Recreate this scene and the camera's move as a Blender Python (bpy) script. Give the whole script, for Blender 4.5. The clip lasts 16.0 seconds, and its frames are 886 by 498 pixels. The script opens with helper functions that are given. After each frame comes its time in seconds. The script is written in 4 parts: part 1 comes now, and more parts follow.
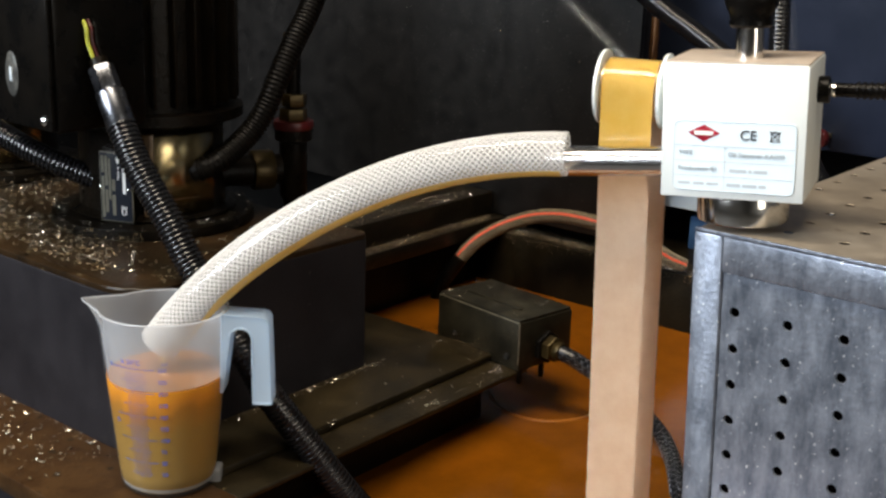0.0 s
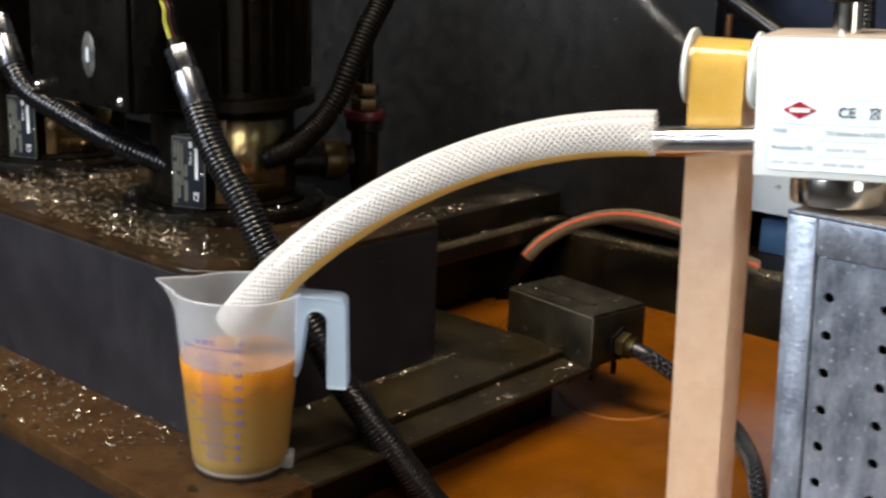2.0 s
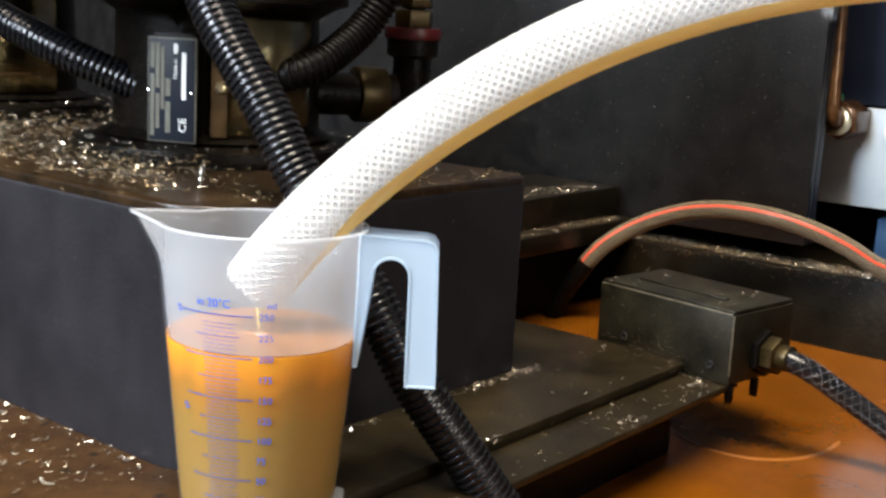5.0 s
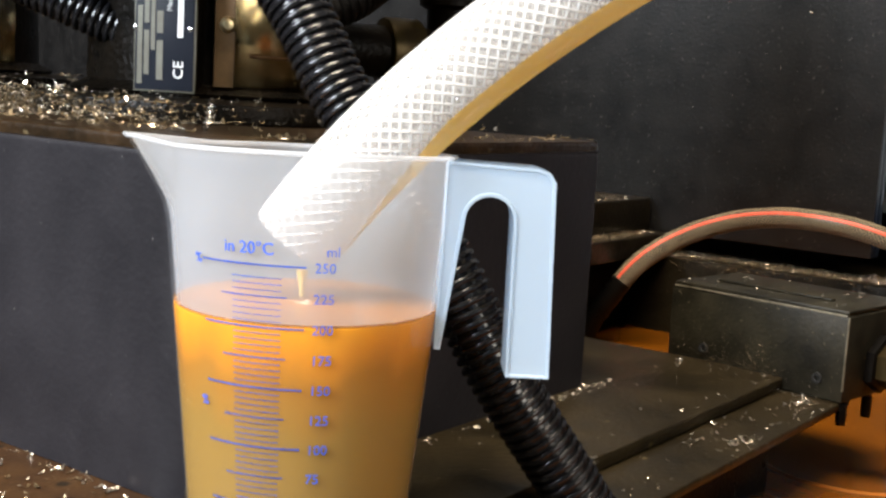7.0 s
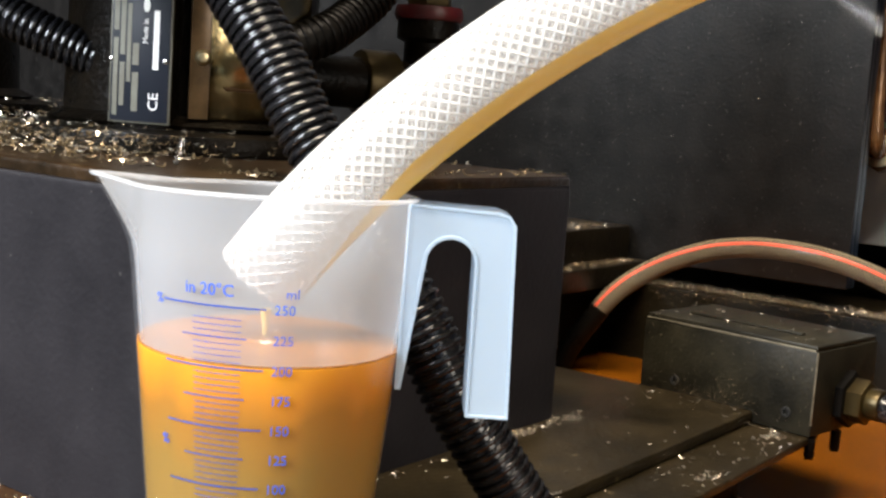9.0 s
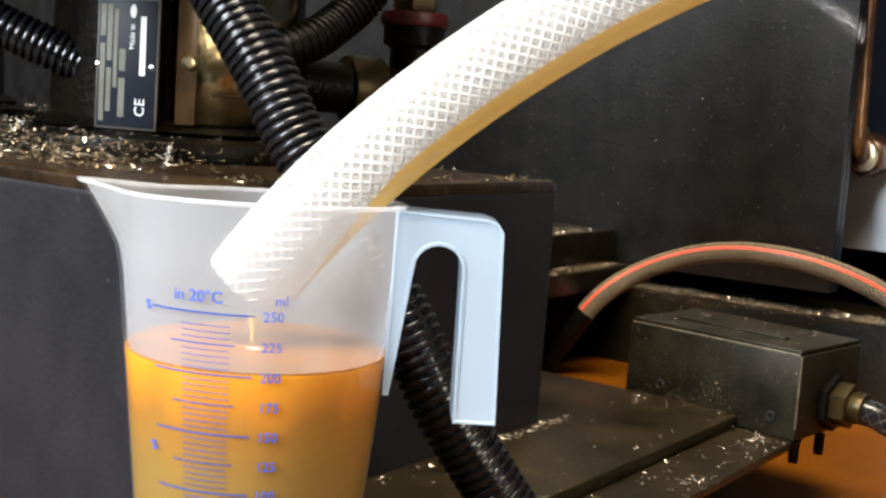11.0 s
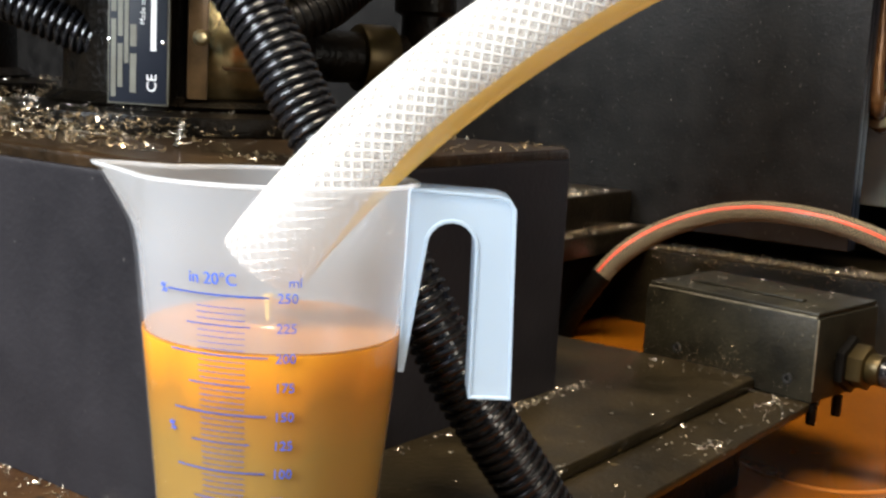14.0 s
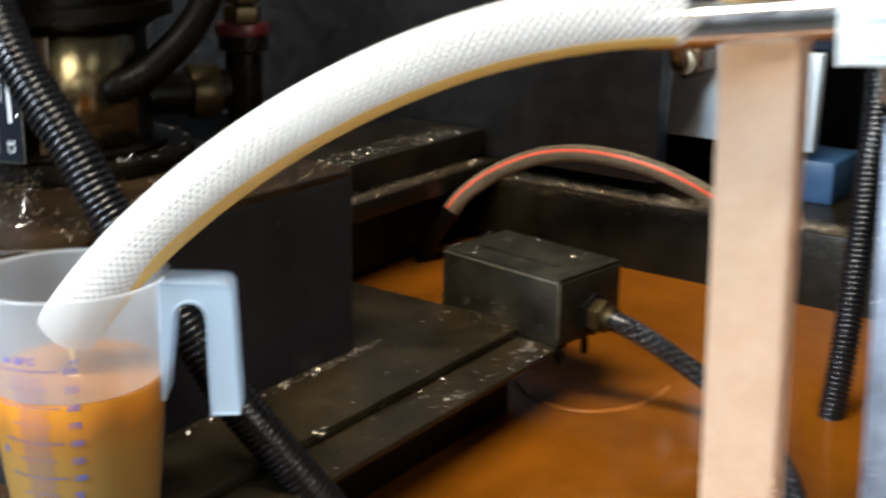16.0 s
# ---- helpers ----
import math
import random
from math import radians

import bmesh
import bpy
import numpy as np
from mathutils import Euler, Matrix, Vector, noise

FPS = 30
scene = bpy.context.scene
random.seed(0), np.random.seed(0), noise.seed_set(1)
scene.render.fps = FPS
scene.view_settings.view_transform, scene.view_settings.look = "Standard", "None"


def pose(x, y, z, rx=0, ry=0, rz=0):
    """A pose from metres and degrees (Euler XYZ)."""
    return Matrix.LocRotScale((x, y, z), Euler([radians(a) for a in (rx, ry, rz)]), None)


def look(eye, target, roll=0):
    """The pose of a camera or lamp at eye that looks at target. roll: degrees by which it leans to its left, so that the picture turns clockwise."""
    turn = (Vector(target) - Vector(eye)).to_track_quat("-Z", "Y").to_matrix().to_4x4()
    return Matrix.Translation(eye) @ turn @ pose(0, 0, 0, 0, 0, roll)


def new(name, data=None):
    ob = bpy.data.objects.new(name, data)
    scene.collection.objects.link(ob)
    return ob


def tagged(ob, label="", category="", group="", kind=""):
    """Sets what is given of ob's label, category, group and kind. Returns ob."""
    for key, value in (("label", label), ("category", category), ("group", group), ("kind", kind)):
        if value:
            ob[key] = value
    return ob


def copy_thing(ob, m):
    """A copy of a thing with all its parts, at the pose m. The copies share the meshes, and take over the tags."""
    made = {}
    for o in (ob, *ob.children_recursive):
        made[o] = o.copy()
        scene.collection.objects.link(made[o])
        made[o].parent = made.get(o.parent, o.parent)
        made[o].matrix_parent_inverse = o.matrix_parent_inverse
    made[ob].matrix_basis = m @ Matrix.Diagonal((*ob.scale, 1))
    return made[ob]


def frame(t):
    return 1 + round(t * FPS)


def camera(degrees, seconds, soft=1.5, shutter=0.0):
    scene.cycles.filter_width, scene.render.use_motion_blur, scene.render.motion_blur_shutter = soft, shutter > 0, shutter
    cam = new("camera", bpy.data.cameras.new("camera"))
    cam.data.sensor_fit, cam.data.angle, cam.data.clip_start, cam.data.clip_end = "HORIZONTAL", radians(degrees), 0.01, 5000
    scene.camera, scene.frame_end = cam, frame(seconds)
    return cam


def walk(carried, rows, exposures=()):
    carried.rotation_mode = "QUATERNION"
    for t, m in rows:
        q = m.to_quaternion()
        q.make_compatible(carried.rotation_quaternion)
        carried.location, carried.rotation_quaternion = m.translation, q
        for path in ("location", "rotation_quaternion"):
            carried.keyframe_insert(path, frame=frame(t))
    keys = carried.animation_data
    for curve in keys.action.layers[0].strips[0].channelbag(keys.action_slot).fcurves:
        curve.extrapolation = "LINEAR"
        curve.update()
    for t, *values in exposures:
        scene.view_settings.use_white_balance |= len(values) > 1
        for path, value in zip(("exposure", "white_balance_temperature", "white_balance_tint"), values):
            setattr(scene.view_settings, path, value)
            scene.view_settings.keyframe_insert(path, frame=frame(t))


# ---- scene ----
cam = camera(40.2, 16.0, 2.6, 0.8)
EXPOSURES = [(0, -0.34, 6500, 11), (2, -0.20, 6500, 12), (2.5, -0.03, 6600, 15), (3, 0.10, 6600, 17), (3.5, 0.24, 6000, 10), (6, 0.49, 6350, 12), (9, 0.55, 6500, 12), (13, 0.55, 6500, 11), (15, 0.50, 6550, 12), (15.5, 0.40, 6800, 16), (16, 0.18, 6000, 8)]
PATH = [
    (0, (-0.457, -0.629, 0.367), (1.038, 0.581, -0.184), 1.9),
    (0.5, (-0.46, -0.629, 0.367), (1.033, 0.581, -0.188), 2.0),
    (1, (-0.46, -0.629, 0.362), (1.024, 0.592, -0.189), 2.0),
    (1.5, (-0.462, -0.622, 0.353), (1.007, 0.622, -0.188), 2.0),
    (2, (-0.463, -0.607, 0.338), (0.99, 0.667, -0.18), 2.0),
    (2.5, (-0.456, -0.585, 0.321), (0.979, 0.717, -0.172), 2.1),
    (3, (-0.447, -0.556, 0.302), (0.986, 0.757, -0.169), 2.4),
    (3.5, (-0.431, -0.523, 0.275), (1.017, 0.783, -0.17), 2.8),
    (6, (-0.265, -0.29, 0.157), (1.332, 0.869, -0.174), 3.4),
    (6.5, (-0.258, -0.269, 0.141), (1.349, 0.885, -0.15), 3.5),
    (7, (-0.254, -0.266, 0.134), (1.343, 0.906, -0.136), 3.3),
    (7.5, (-0.253, -0.267, 0.136), (1.342, 0.909, -0.132), 3.3),
    (8, (-0.253, -0.269, 0.137), (1.347, 0.902, -0.121), 3.5),
    (8.5, (-0.253, -0.272, 0.14), (1.352, 0.895, -0.11), 3.7),
    (9, (-0.252, -0.274, 0.142), (1.357, 0.889, -0.1), 4.0),
    (11.5, (-0.254, -0.274, 0.143), (1.371, 0.867, -0.092), 4.0),
    (12, (-0.253, -0.274, 0.142), (1.367, 0.873, -0.101), 3.9),
    (12.5, (-0.253, -0.274, 0.143), (1.359, 0.881, -0.114), 3.9),
    (13, (-0.252, -0.273, 0.143), (1.355, 0.887, -0.121), 3.7),
    (13.5, (-0.252, -0.273, 0.144), (1.352, 0.889, -0.131), 3.3),
    (14, (-0.253, -0.275, 0.149), (1.348, 0.883, -0.159), 3.0),
    (14.5, (-0.255, -0.285, 0.158), (1.338, 0.869, -0.202), 2.5),
    (15, (-0.263, -0.31, 0.173), (1.323, 0.835, -0.246), 2.3),
    (15.5, (-0.282, -0.354, 0.202), (1.309, 0.761, -0.274), 2.1),
    (16, (-0.303, -0.44, 0.273), (1.256, 0.67, -0.309), 0.6),
]
walk(cam, [(t, look(eye, target, roll)) for t, eye, target, roll in PATH], EXPOSURES)

# ==== place ====

# ---- light ----
world = bpy.data.worlds.new("workshop_air")
scene.world = world
world.use_nodes = True
world.node_tree.nodes["Background"].inputs[0].default_value = (0.55, 0.6, 0.7, 1)
world.node_tree.nodes["Background"].inputs[1].default_value = 0.016


def area_lamp(name, eye, target, sx, sy, watts, colour):
    d = bpy.data.lights.new(name, "AREA")
    d.shape, d.size, d.size_y, d.energy, d.color = "RECTANGLE", sx, sy, watts, colour
    ob = new(name, d)
    ob.matrix_world = look(eye, target)
    return ob


area_lamp("window_daylight", (-1.9, 0.55, 1.12), (0.1, -0.05, 0.1), 1.0, 1.0, 112, (0.80, 0.875, 0.94))
area_lamp("ceiling_tube", (-0.6, -0.22, 2.25), (0.1, -0.1, 0.1), 1.6, 0.6, 104, (1.0, 0.87, 0.68))

area_lamp("far_window_daylight", (-0.85, -3.4, 0.75), (0.1, 0.0, 0.15), 0.9, 1.3, 26, (1.0, 0.94, 0.82))

# ---- materials ----
MATS = {}


def material(name, colour, rough=0.5, metal=0.0, colour2=None, scale=30.0, bump=0.0, bump_scale=200.0, spots=None, coat=0.0, spec=0.5):
    m = bpy.data.materials.new(name)
    m.use_nodes = True
    nt = m.node_tree
    b = nt.nodes["Principled BSDF"]
    b.inputs["Base Color"].default_value = (*colour, 1)
    b.inputs["Roughness"].default_value = rough
    b.inputs["Metallic"].default_value = metal
    b.inputs["Specular IOR Level"].default_value = spec
    b.inputs["Coat Weight"].default_value = coat
    b.inputs["Coat Roughness"].default_value = 0.12
    tc = nt.nodes.new("ShaderNodeTexCoord")
    if colour2:
        n1 = nt.nodes.new("ShaderNodeTexNoise")
        n1.inputs["Scale"].default_value = scale
        n1.inputs["Detail"].default_value = 8
        n1.inputs["Roughness"].default_value = 0.7
        nt.links.new(tc.outputs["Object"], n1.inputs["Vector"])
        r = nt.nodes.new("ShaderNodeValToRGB")
        r.color_ramp.elements[0].position, r.color_ramp.elements[1].position = 0.35, 0.68
        r.color_ramp.elements[0].color = (*colour, 1)
        r.color_ramp.elements[1].color = (*colour2, 1)
        nt.links.new(n1.outputs["Fac"], r.inputs["Fac"])
        last = r.outputs["Color"]
        if spots:
            n3 = nt.nodes.new("ShaderNodeTexNoise")
            n3.inputs["Scale"].default_value = spots[1]
            n3.inputs["Detail"].default_value = 3
            nt.links.new(tc.outputs["Object"], n3.inputs["Vector"])
            r3 = nt.nodes.new("ShaderNodeValToRGB")
            r3.color_ramp.elements[0].position, r3.color_ramp.elements[1].position = spots[2], spots[2] + 0.06
            nt.links.new(n3.outputs["Fac"], r3.inputs["Fac"])
            mx = nt.nodes.new("ShaderNodeMix")
            mx.data_type = "RGBA"
            nt.links.new(r3.outputs["Color"], mx.inputs[0])
            nt.links.new(last, mx.inputs[6])
            mx.inputs[7].default_value = (*spots[0], 1)
            last = mx.outputs[2]
        nt.links.new(last, b.inputs["Base Color"])
        rr = nt.nodes.new("ShaderNodeMapRange")
        rr.inputs[3].default_value, rr.inputs[4].default_value = max(0.03, rough - 0.13), min(1, rough + 0.15)
        nt.links.new(n1.outputs["Fac"], rr.inputs[0])
        nt.links.new(rr.outputs[0], b.inputs["Roughness"])
    if bump:
        n2 = nt.nodes.new("ShaderNodeTexNoise")
        n2.inputs["Scale"].default_value = bump_scale
        n2.inputs["Detail"].default_value = 4
        nt.links.new(tc.outputs["Object"], n2.inputs["Vector"])
        bp = nt.nodes.new("ShaderNodeBump")
        bp.inputs["Strength"].default_value = bump
        bp.inputs["Distance"].default_value = 0.001
        nt.links.new(n2.outputs["Fac"], bp.inputs["Height"])
        nt.links.new(bp.outputs["Normal"], b.inputs["Normal"])
    MATS[name] = m
    return m


def clear_plastic(name, colour, body, rough=0.25, shine=0.0):
    """Milky translucent plastic: body is the share of light that it stops, shine the strength of its gloss."""
    m = bpy.data.materials.new(name)
    m.use_nodes = True
    nt = m.node_tree
    b = nt.nodes["Principled BSDF"]
    b.inputs["Base Color"].default_value = (*colour, 1)
    b.inputs["Roughness"].default_value = rough
    tl = nt.nodes.new("ShaderNodeBsdfTranslucent")
    tl.inputs["Color"].default_value = (*colour, 1)
    half = nt.nodes.new("ShaderNodeMixShader")
    half.inputs[0].default_value = 0.45
    nt.links.new(b.outputs[0], half.inputs[1])
    nt.links.new(tl.outputs[0], half.inputs[2])
    tr = nt.nodes.new("ShaderNodeBsdfTransparent")
    mix = nt.nodes.new("ShaderNodeMixShader")
    mix.inputs[0].default_value = body
    nt.links.new(tr.outputs[0], mix.inputs[1])
    nt.links.new(half.outputs[0], mix.inputs[2])
    gl = nt.nodes.new("ShaderNodeBsdfGlossy")
    gl.inputs["Roughness"].default_value = rough
    facing = nt.nodes.new("ShaderNodeLayerWeight")
    power = nt.nodes.new("ShaderNodeMath")
    power.operation = "POWER"
    nt.links.new(facing.outputs["Facing"], power.inputs[0])
    power.inputs[1].default_value = 5
    gloss = nt.nodes.new("ShaderNodeMath")
    gloss.operation = "MULTIPLY_ADD"
    nt.links.new(power.outputs[0], gloss.inputs[0])
    gloss.inputs[1].default_value, gloss.inputs[2].default_value = 0.3 * shine, 0.04 * shine
    skin = nt.nodes.new("ShaderNodeMixShader")
    nt.links.new(gloss.outputs[0], skin.inputs[0])
    nt.links.new(mix.outputs[0], skin.inputs[1])
    nt.links.new(gl.outputs[0], skin.inputs[2])
    nt.links.new(skin.outputs[0], nt.nodes["Material Output"].inputs["Surface"])
    MATS[name] = m
    return m


slate = material("dark_painted_steel", (0.0092, 0.0085, 0.0103), 0.45, 0, (0.0164, 0.0149, 0.0174), 16, 0.18, 350, ((0.10, 0.095, 0.09), 260, 0.73), 0, 0.2)
machine = material("machine_panel_paint", (0.0034, 0.0033, 0.0034), 0.42, 0, (0.0102, 0.0094, 0.0090), 45, 0.3, 420, ((0.052, 0.049, 0.045), 380, 0.66), 0, 0.42)
oily = material("oily_brown_steel", (0.0085, 0.0064, 0.0030), 0.34, 0.1, (0.030, 0.0215, 0.0098), 18, 0.35, 300, ((0.10, 0.075, 0.035), 120, 0.70), 0, 0.25)
wetrim = material("wet_black_rim", (0.0042, 0.0033, 0.0019), 0.32, 0.05, (0.0135, 0.0100, 0.0052), 24, 0.4, 300, ((0.06, 0.047, 0.022), 160, 0.70), 0, 0.22)
rusty = material("oily_rusty_steel", (0.025, 0.012, 0.005), 0.3, 0.1, (0.058, 0.029, 0.010), 30, 0.4, 240, ((0.012, 0.008, 0.004), 60, 0.62), 0, 0.25)
black = material("black_oily_enamel", (0.002, 0.002, 0.002), 0.28, 0, (0.0055, 0.0045, 0.0035), 40, 0.2, 260, None, 0, 0.10)
castblack = material("black_cast_iron", (0.002, 0.0017, 0.0013), 0.3, 0, (0.0065, 0.0044, 0.0025), 60, 0.6, 400, None, 0, 0.10)
dustblack = material("dusty_black_metal", (0.0065, 0.0057, 0.0037), 0.46, 0.0, (0.026, 0.0225, 0.0135), 38, 0.25, 500, ((0.13, 0.115, 0.07), 520, 0.69), 0, 0.22)
conduitmat = material("black_nylon_conduit", (0.005, 0.005, 0.006), 0.18, 0, (0.009, 0.009, 0.01), 90)
# the darker noise tone stands in for partial shadow on the pool
coolant = material("orange_coolant", (0.11, 0.034, 0.002), 0.12, 0, (0.22, 0.067, 0.003), 5, 0.1, 18, None, 0, 0.3)
brushed = material("brushed_steel_pipe", (0.66, 0.65, 0.64), 0.2, 1.0, (0.74, 0.73, 0.72), 60)
dullfit = material("oily_steel_fitting", (0.13, 0.135, 0.15), 0.28, 1, (0.26, 0.27, 0.30), 80)
dullconduit = material("oily_dull_conduit", (0.0026, 0.0022, 0.0018), 0.4, 0, (0.005, 0.004, 0.003), 60, 0.3, 300, None, 0, 0.12)
chrome = material("polished_steel", (0.74, 0.73, 0.71), 0.14, 1, (0.82, 0.81, 0.78), 60)
stainless = material("stained_stainless", (0.72, 0.60, 0.34), 0.33, 1, (0.90, 0.80, 0.56), 25, 0.1, 300, ((0.16, 0.10, 0.04), 90, 0.70))
guardmat = material("golden_stained_stainless", (0.40, 0.31, 0.15), 0.16, 1.0, (0.74, 0.61, 0.36), 30, 0.08, 300, ((0.10, 0.06, 0.02), 120, 0.70))
alu = material("satin_white_aluminium", (0.74, 0.78, 0.765), 0.35, 0.15, (0.78, 0.82, 0.805), 40)
galv = material("galvanised_steel", (0.125, 0.145, 0.185), 0.36, 0.7, (0.32, 0.355, 0.42), 85, 0.3, 300, ((0.60, 0.62, 0.66), 330, 0.66))
for node in list(galv.node_tree.nodes):
    if node.type == "TEX_NOISE" and abs(node.inputs["Scale"].default_value - 85) < 1:
        streak = galv.node_tree.nodes.new("ShaderNodeMapping")
        streak.inputs["Scale"].default_value = (1, 1, 0.4)
        galv.node_tree.links.new(node.inputs["Vector"].links[0].from_socket, streak.inputs["Vector"])
        galv.node_tree.links.new(streak.outputs[0], node.inputs["Vector"])
galvtop = material("soiled_galvanised_steel", (0.30, 0.25, 0.19), 0.4, 0.6, (0.45, 0.39, 0.31), 40, 0.2, 300, ((0.14, 0.10, 0.07), 70, 0.68))
amber = material("oil_wet_amber_belt", (0.76, 0.50, 0.10), 0.1, 0, (0.85, 0.60, 0.17), 30, 0.1, 60, None, 0.6)
beltmat = material("tan_skimmer_belt", (0.80, 0.58, 0.40), 0.42, 0, (0.88, 0.68, 0.50), 60, 0.15, 350)
brass = material("oily_brass", (0.065, 0.045, 0.014), 0.36, 0.7, (0.03, 0.02, 0.008), 50)
redmat = material("red_plastic", (0.075, 0.004, 0.005), 0.4, 0, (0.018, 0.003, 0.003), 40)
# near-black that puts the shade of holes and recesses into the colour
blackhole = material("recess_shade_black", (0.004, 0.004, 0.004), 0.8)
lightpanel = material("pale_blue_panel", (0.48, 0.57, 0.66), 0.4, 0, (0.60, 0.66, 0.71), 20, 0, 200, ((0.2, 0.15, 0.09), 50, 0.66))
bluemat = material("blue_enamel", (0.010, 0.014, 0.026), 0.4, 0, (0.016, 0.021, 0.038), 20, 0, 200, None, 0, 0.15)
labelmat = material("pale_blue_label", (0.67, 0.77, 0.83), 0.3)
inkdark = material("black_ink", (0.015, 0.015, 0.018), 0.5)
inkgrey = material("grey_ink", (0.42, 0.47, 0.51), 0.5)
inkblue = material("blue_ink", (0.035, 0.11, 0.58), 0.5)
inkred = material("red_ink", (0.55, 0.02, 0.05), 0.45)
inkwhite = material("white_ink", (0.75, 0.75, 0.72), 0.5)
platemat = material("dark_nameplate", (0.010, 0.012, 0.018), 0.42, spec=0.15)
platelight = material("tarnished_nameplate_field", (0.13, 0.125, 0.095), 0.45, 0.2, (0.09, 0.08, 0.055), 60)
swarfmat = material("metal_chips", (0.42, 0.36, 0.27), 0.25, 0.9, (0.75, 0.68, 0.58), 300)
swarfbrown = material("oily_chips", (0.08, 0.055, 0.028), 0.25, 0.6, (0.27, 0.20, 0.115), 300)
threadmat = material("white_braid_yarn", (0.64, 0.63, 0.61), 0.5)
room = material("workshop_wall", (0.16, 0.16, 0.16), 0.8, 0, (0.2, 0.195, 0.19), 3)
jugmat = clear_plastic("milky_polypropylene", (0.84, 0.88, 0.94), 0.045, 0.12, 0.45)
juginner = clear_plastic("milky_polypropylene_inside", (0.86, 0.90, 0.95), 0.32, 0.16)
handlemat = clear_plastic("milky_polypropylene_thick", (0.66, 0.80, 0.94), 0.70, 0.2, 0.6)
hosemat = clear_plastic("milky_pvc", (0.80, 0.79, 0.77), 0.29, 0.1, 0.5)
redhose = clear_plastic("grey_pvc_braided", (0.075, 0.065, 0.055), 0.92, 0.2)
glassmat = clear_plastic("clear_tube", (0.5, 0.52, 0.52), 0.010, 0.1, 0.12)


def liquid_material():
    m = material("oil_and_coolant", (0.5, 0.27, 0.05), 0.2)
    nt = m.node_tree
    tc = nt.nodes.new("ShaderNodeTexCoord")
    sp = nt.nodes.new("ShaderNodeSeparateXYZ")
    nt.links.new(tc.outputs["Object"], sp.inputs[0])
    n = nt.nodes.new("ShaderNodeTexNoise")
    n.inputs["Scale"].default_value = 60
    drips = nt.nodes.new("ShaderNodeMapping")
    drips.inputs["Scale"].default_value = (1, 1, 0.3)
    nt.links.new(tc.outputs["Object"], drips.inputs["Vector"])
    nt.links.new(drips.outputs[0], n.inputs["Vector"])
    ad = nt.nodes.new("ShaderNodeMath")
    ad.operation = "MULTIPLY_ADD"
    nt.links.new(n.outputs["Fac"], ad.inputs[0])
    ad.inputs[1].default_value = 0.02
    nt.links.new(sp.outputs["Z"], ad.inputs[2])
    mr = nt.nodes.new("ShaderNodeMapRange")
    mr.inputs[1].default_value, mr.inputs[2].default_value = 0.024, 0.089
    nt.links.new(ad.outputs[0], mr.inputs[0])
    r = nt.nodes.new("ShaderNodeValToRGB")
    e = r.color_ramp.elements
    e[0].position, e[0].color = 0.0, (0.245, 0.142, 0.026, 1)
    e[1].position, e[1].color = 1.0, (0.76, 0.30, 0.004, 1)
    for p, c in ((0.5, (0.265, 0.142, 0.017, 1)), (0.74, (0.34, 0.138, 0.005, 1)), (0.86, (0.58, 0.205, 0.002, 1))):
        x = e.new(p)
        x.color = c
    nt.links.new(mr.outputs[0], r.inputs["Fac"])
    nt.links.new(r.outputs["Color"], nt.nodes["Principled BSDF"].inputs["Base Color"])
    nt.nodes["Principled BSDF"].inputs["Specular IOR Level"].default_value = 0.12
    return m


liquidmat = liquid_material()
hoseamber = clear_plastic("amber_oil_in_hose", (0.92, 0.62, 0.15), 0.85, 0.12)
# the liquid's top: its dark reflection is put into a browner colour
oilsurf = material("oil_top_dark_reflection", (0.24, 0.092, 0.008), 0.25, 0, (0.30, 0.115, 0.011), 60)

# ---- mesh helpers ----


def finish(name, bm, mat, smooth=True, sharp=40):
    me = bpy.data.meshes.new(name)
    bmesh.ops.recalc_face_normals(bm, faces=bm.faces)
    for e in bm.edges:
        e.smooth = e.calc_face_angle(0) < radians(sharp)
    for f in bm.faces:
        f.smooth = smooth
    bm.to_mesh(me)
    bm.free()
    me.materials.append(mat)
    return me


def thing(name, label, category, at=(0, 0, 0), group="", kind="", rz=0):
    ob = new(name)
    ob.empty_display_size = 0.01
    ob.matrix_world = pose(*at, 0, 0, rz)
    return tagged(ob, label, category, group, kind)


def part(name, bm, mat, parent, label="", sharp=40):
    ob = new(name, finish(name, bm, mat, sharp=sharp))
    ob.parent = parent
    if label:
        ob["label"] = label
    return ob


def solo(name, bm, mat, label, category, kind="", group="", sharp=40):
    return tagged(new(name, finish(name, bm, mat, sharp=sharp)), label, category, group, kind)


def add_box(bm, lo, hi, bevel=0.0, seg=2, m=None):
    v = bmesh.ops.create_cube(bm, size=1)["verts"]
    lo, hi = Vector(lo), Vector(hi)
    for x in v:
        x.co = Vector(((x.co[i] + 0.5) * (hi[i] - lo[i]) + lo[i] for i in range(3)))
    if bevel:
        es = list({e for x in v for e in x.link_edges})
        r = bmesh.ops.bevel(bm, geom=es, offset=bevel, segments=seg, profile=0.5, affect="EDGES")
        v = list({x for f in r["faces"] for x in f.verts} | {x for x in v if x.is_valid})
    if m is not None:
        bmesh.ops.transform(bm, matrix=m, verts=[x for x in v if x.is_valid])
    return bm


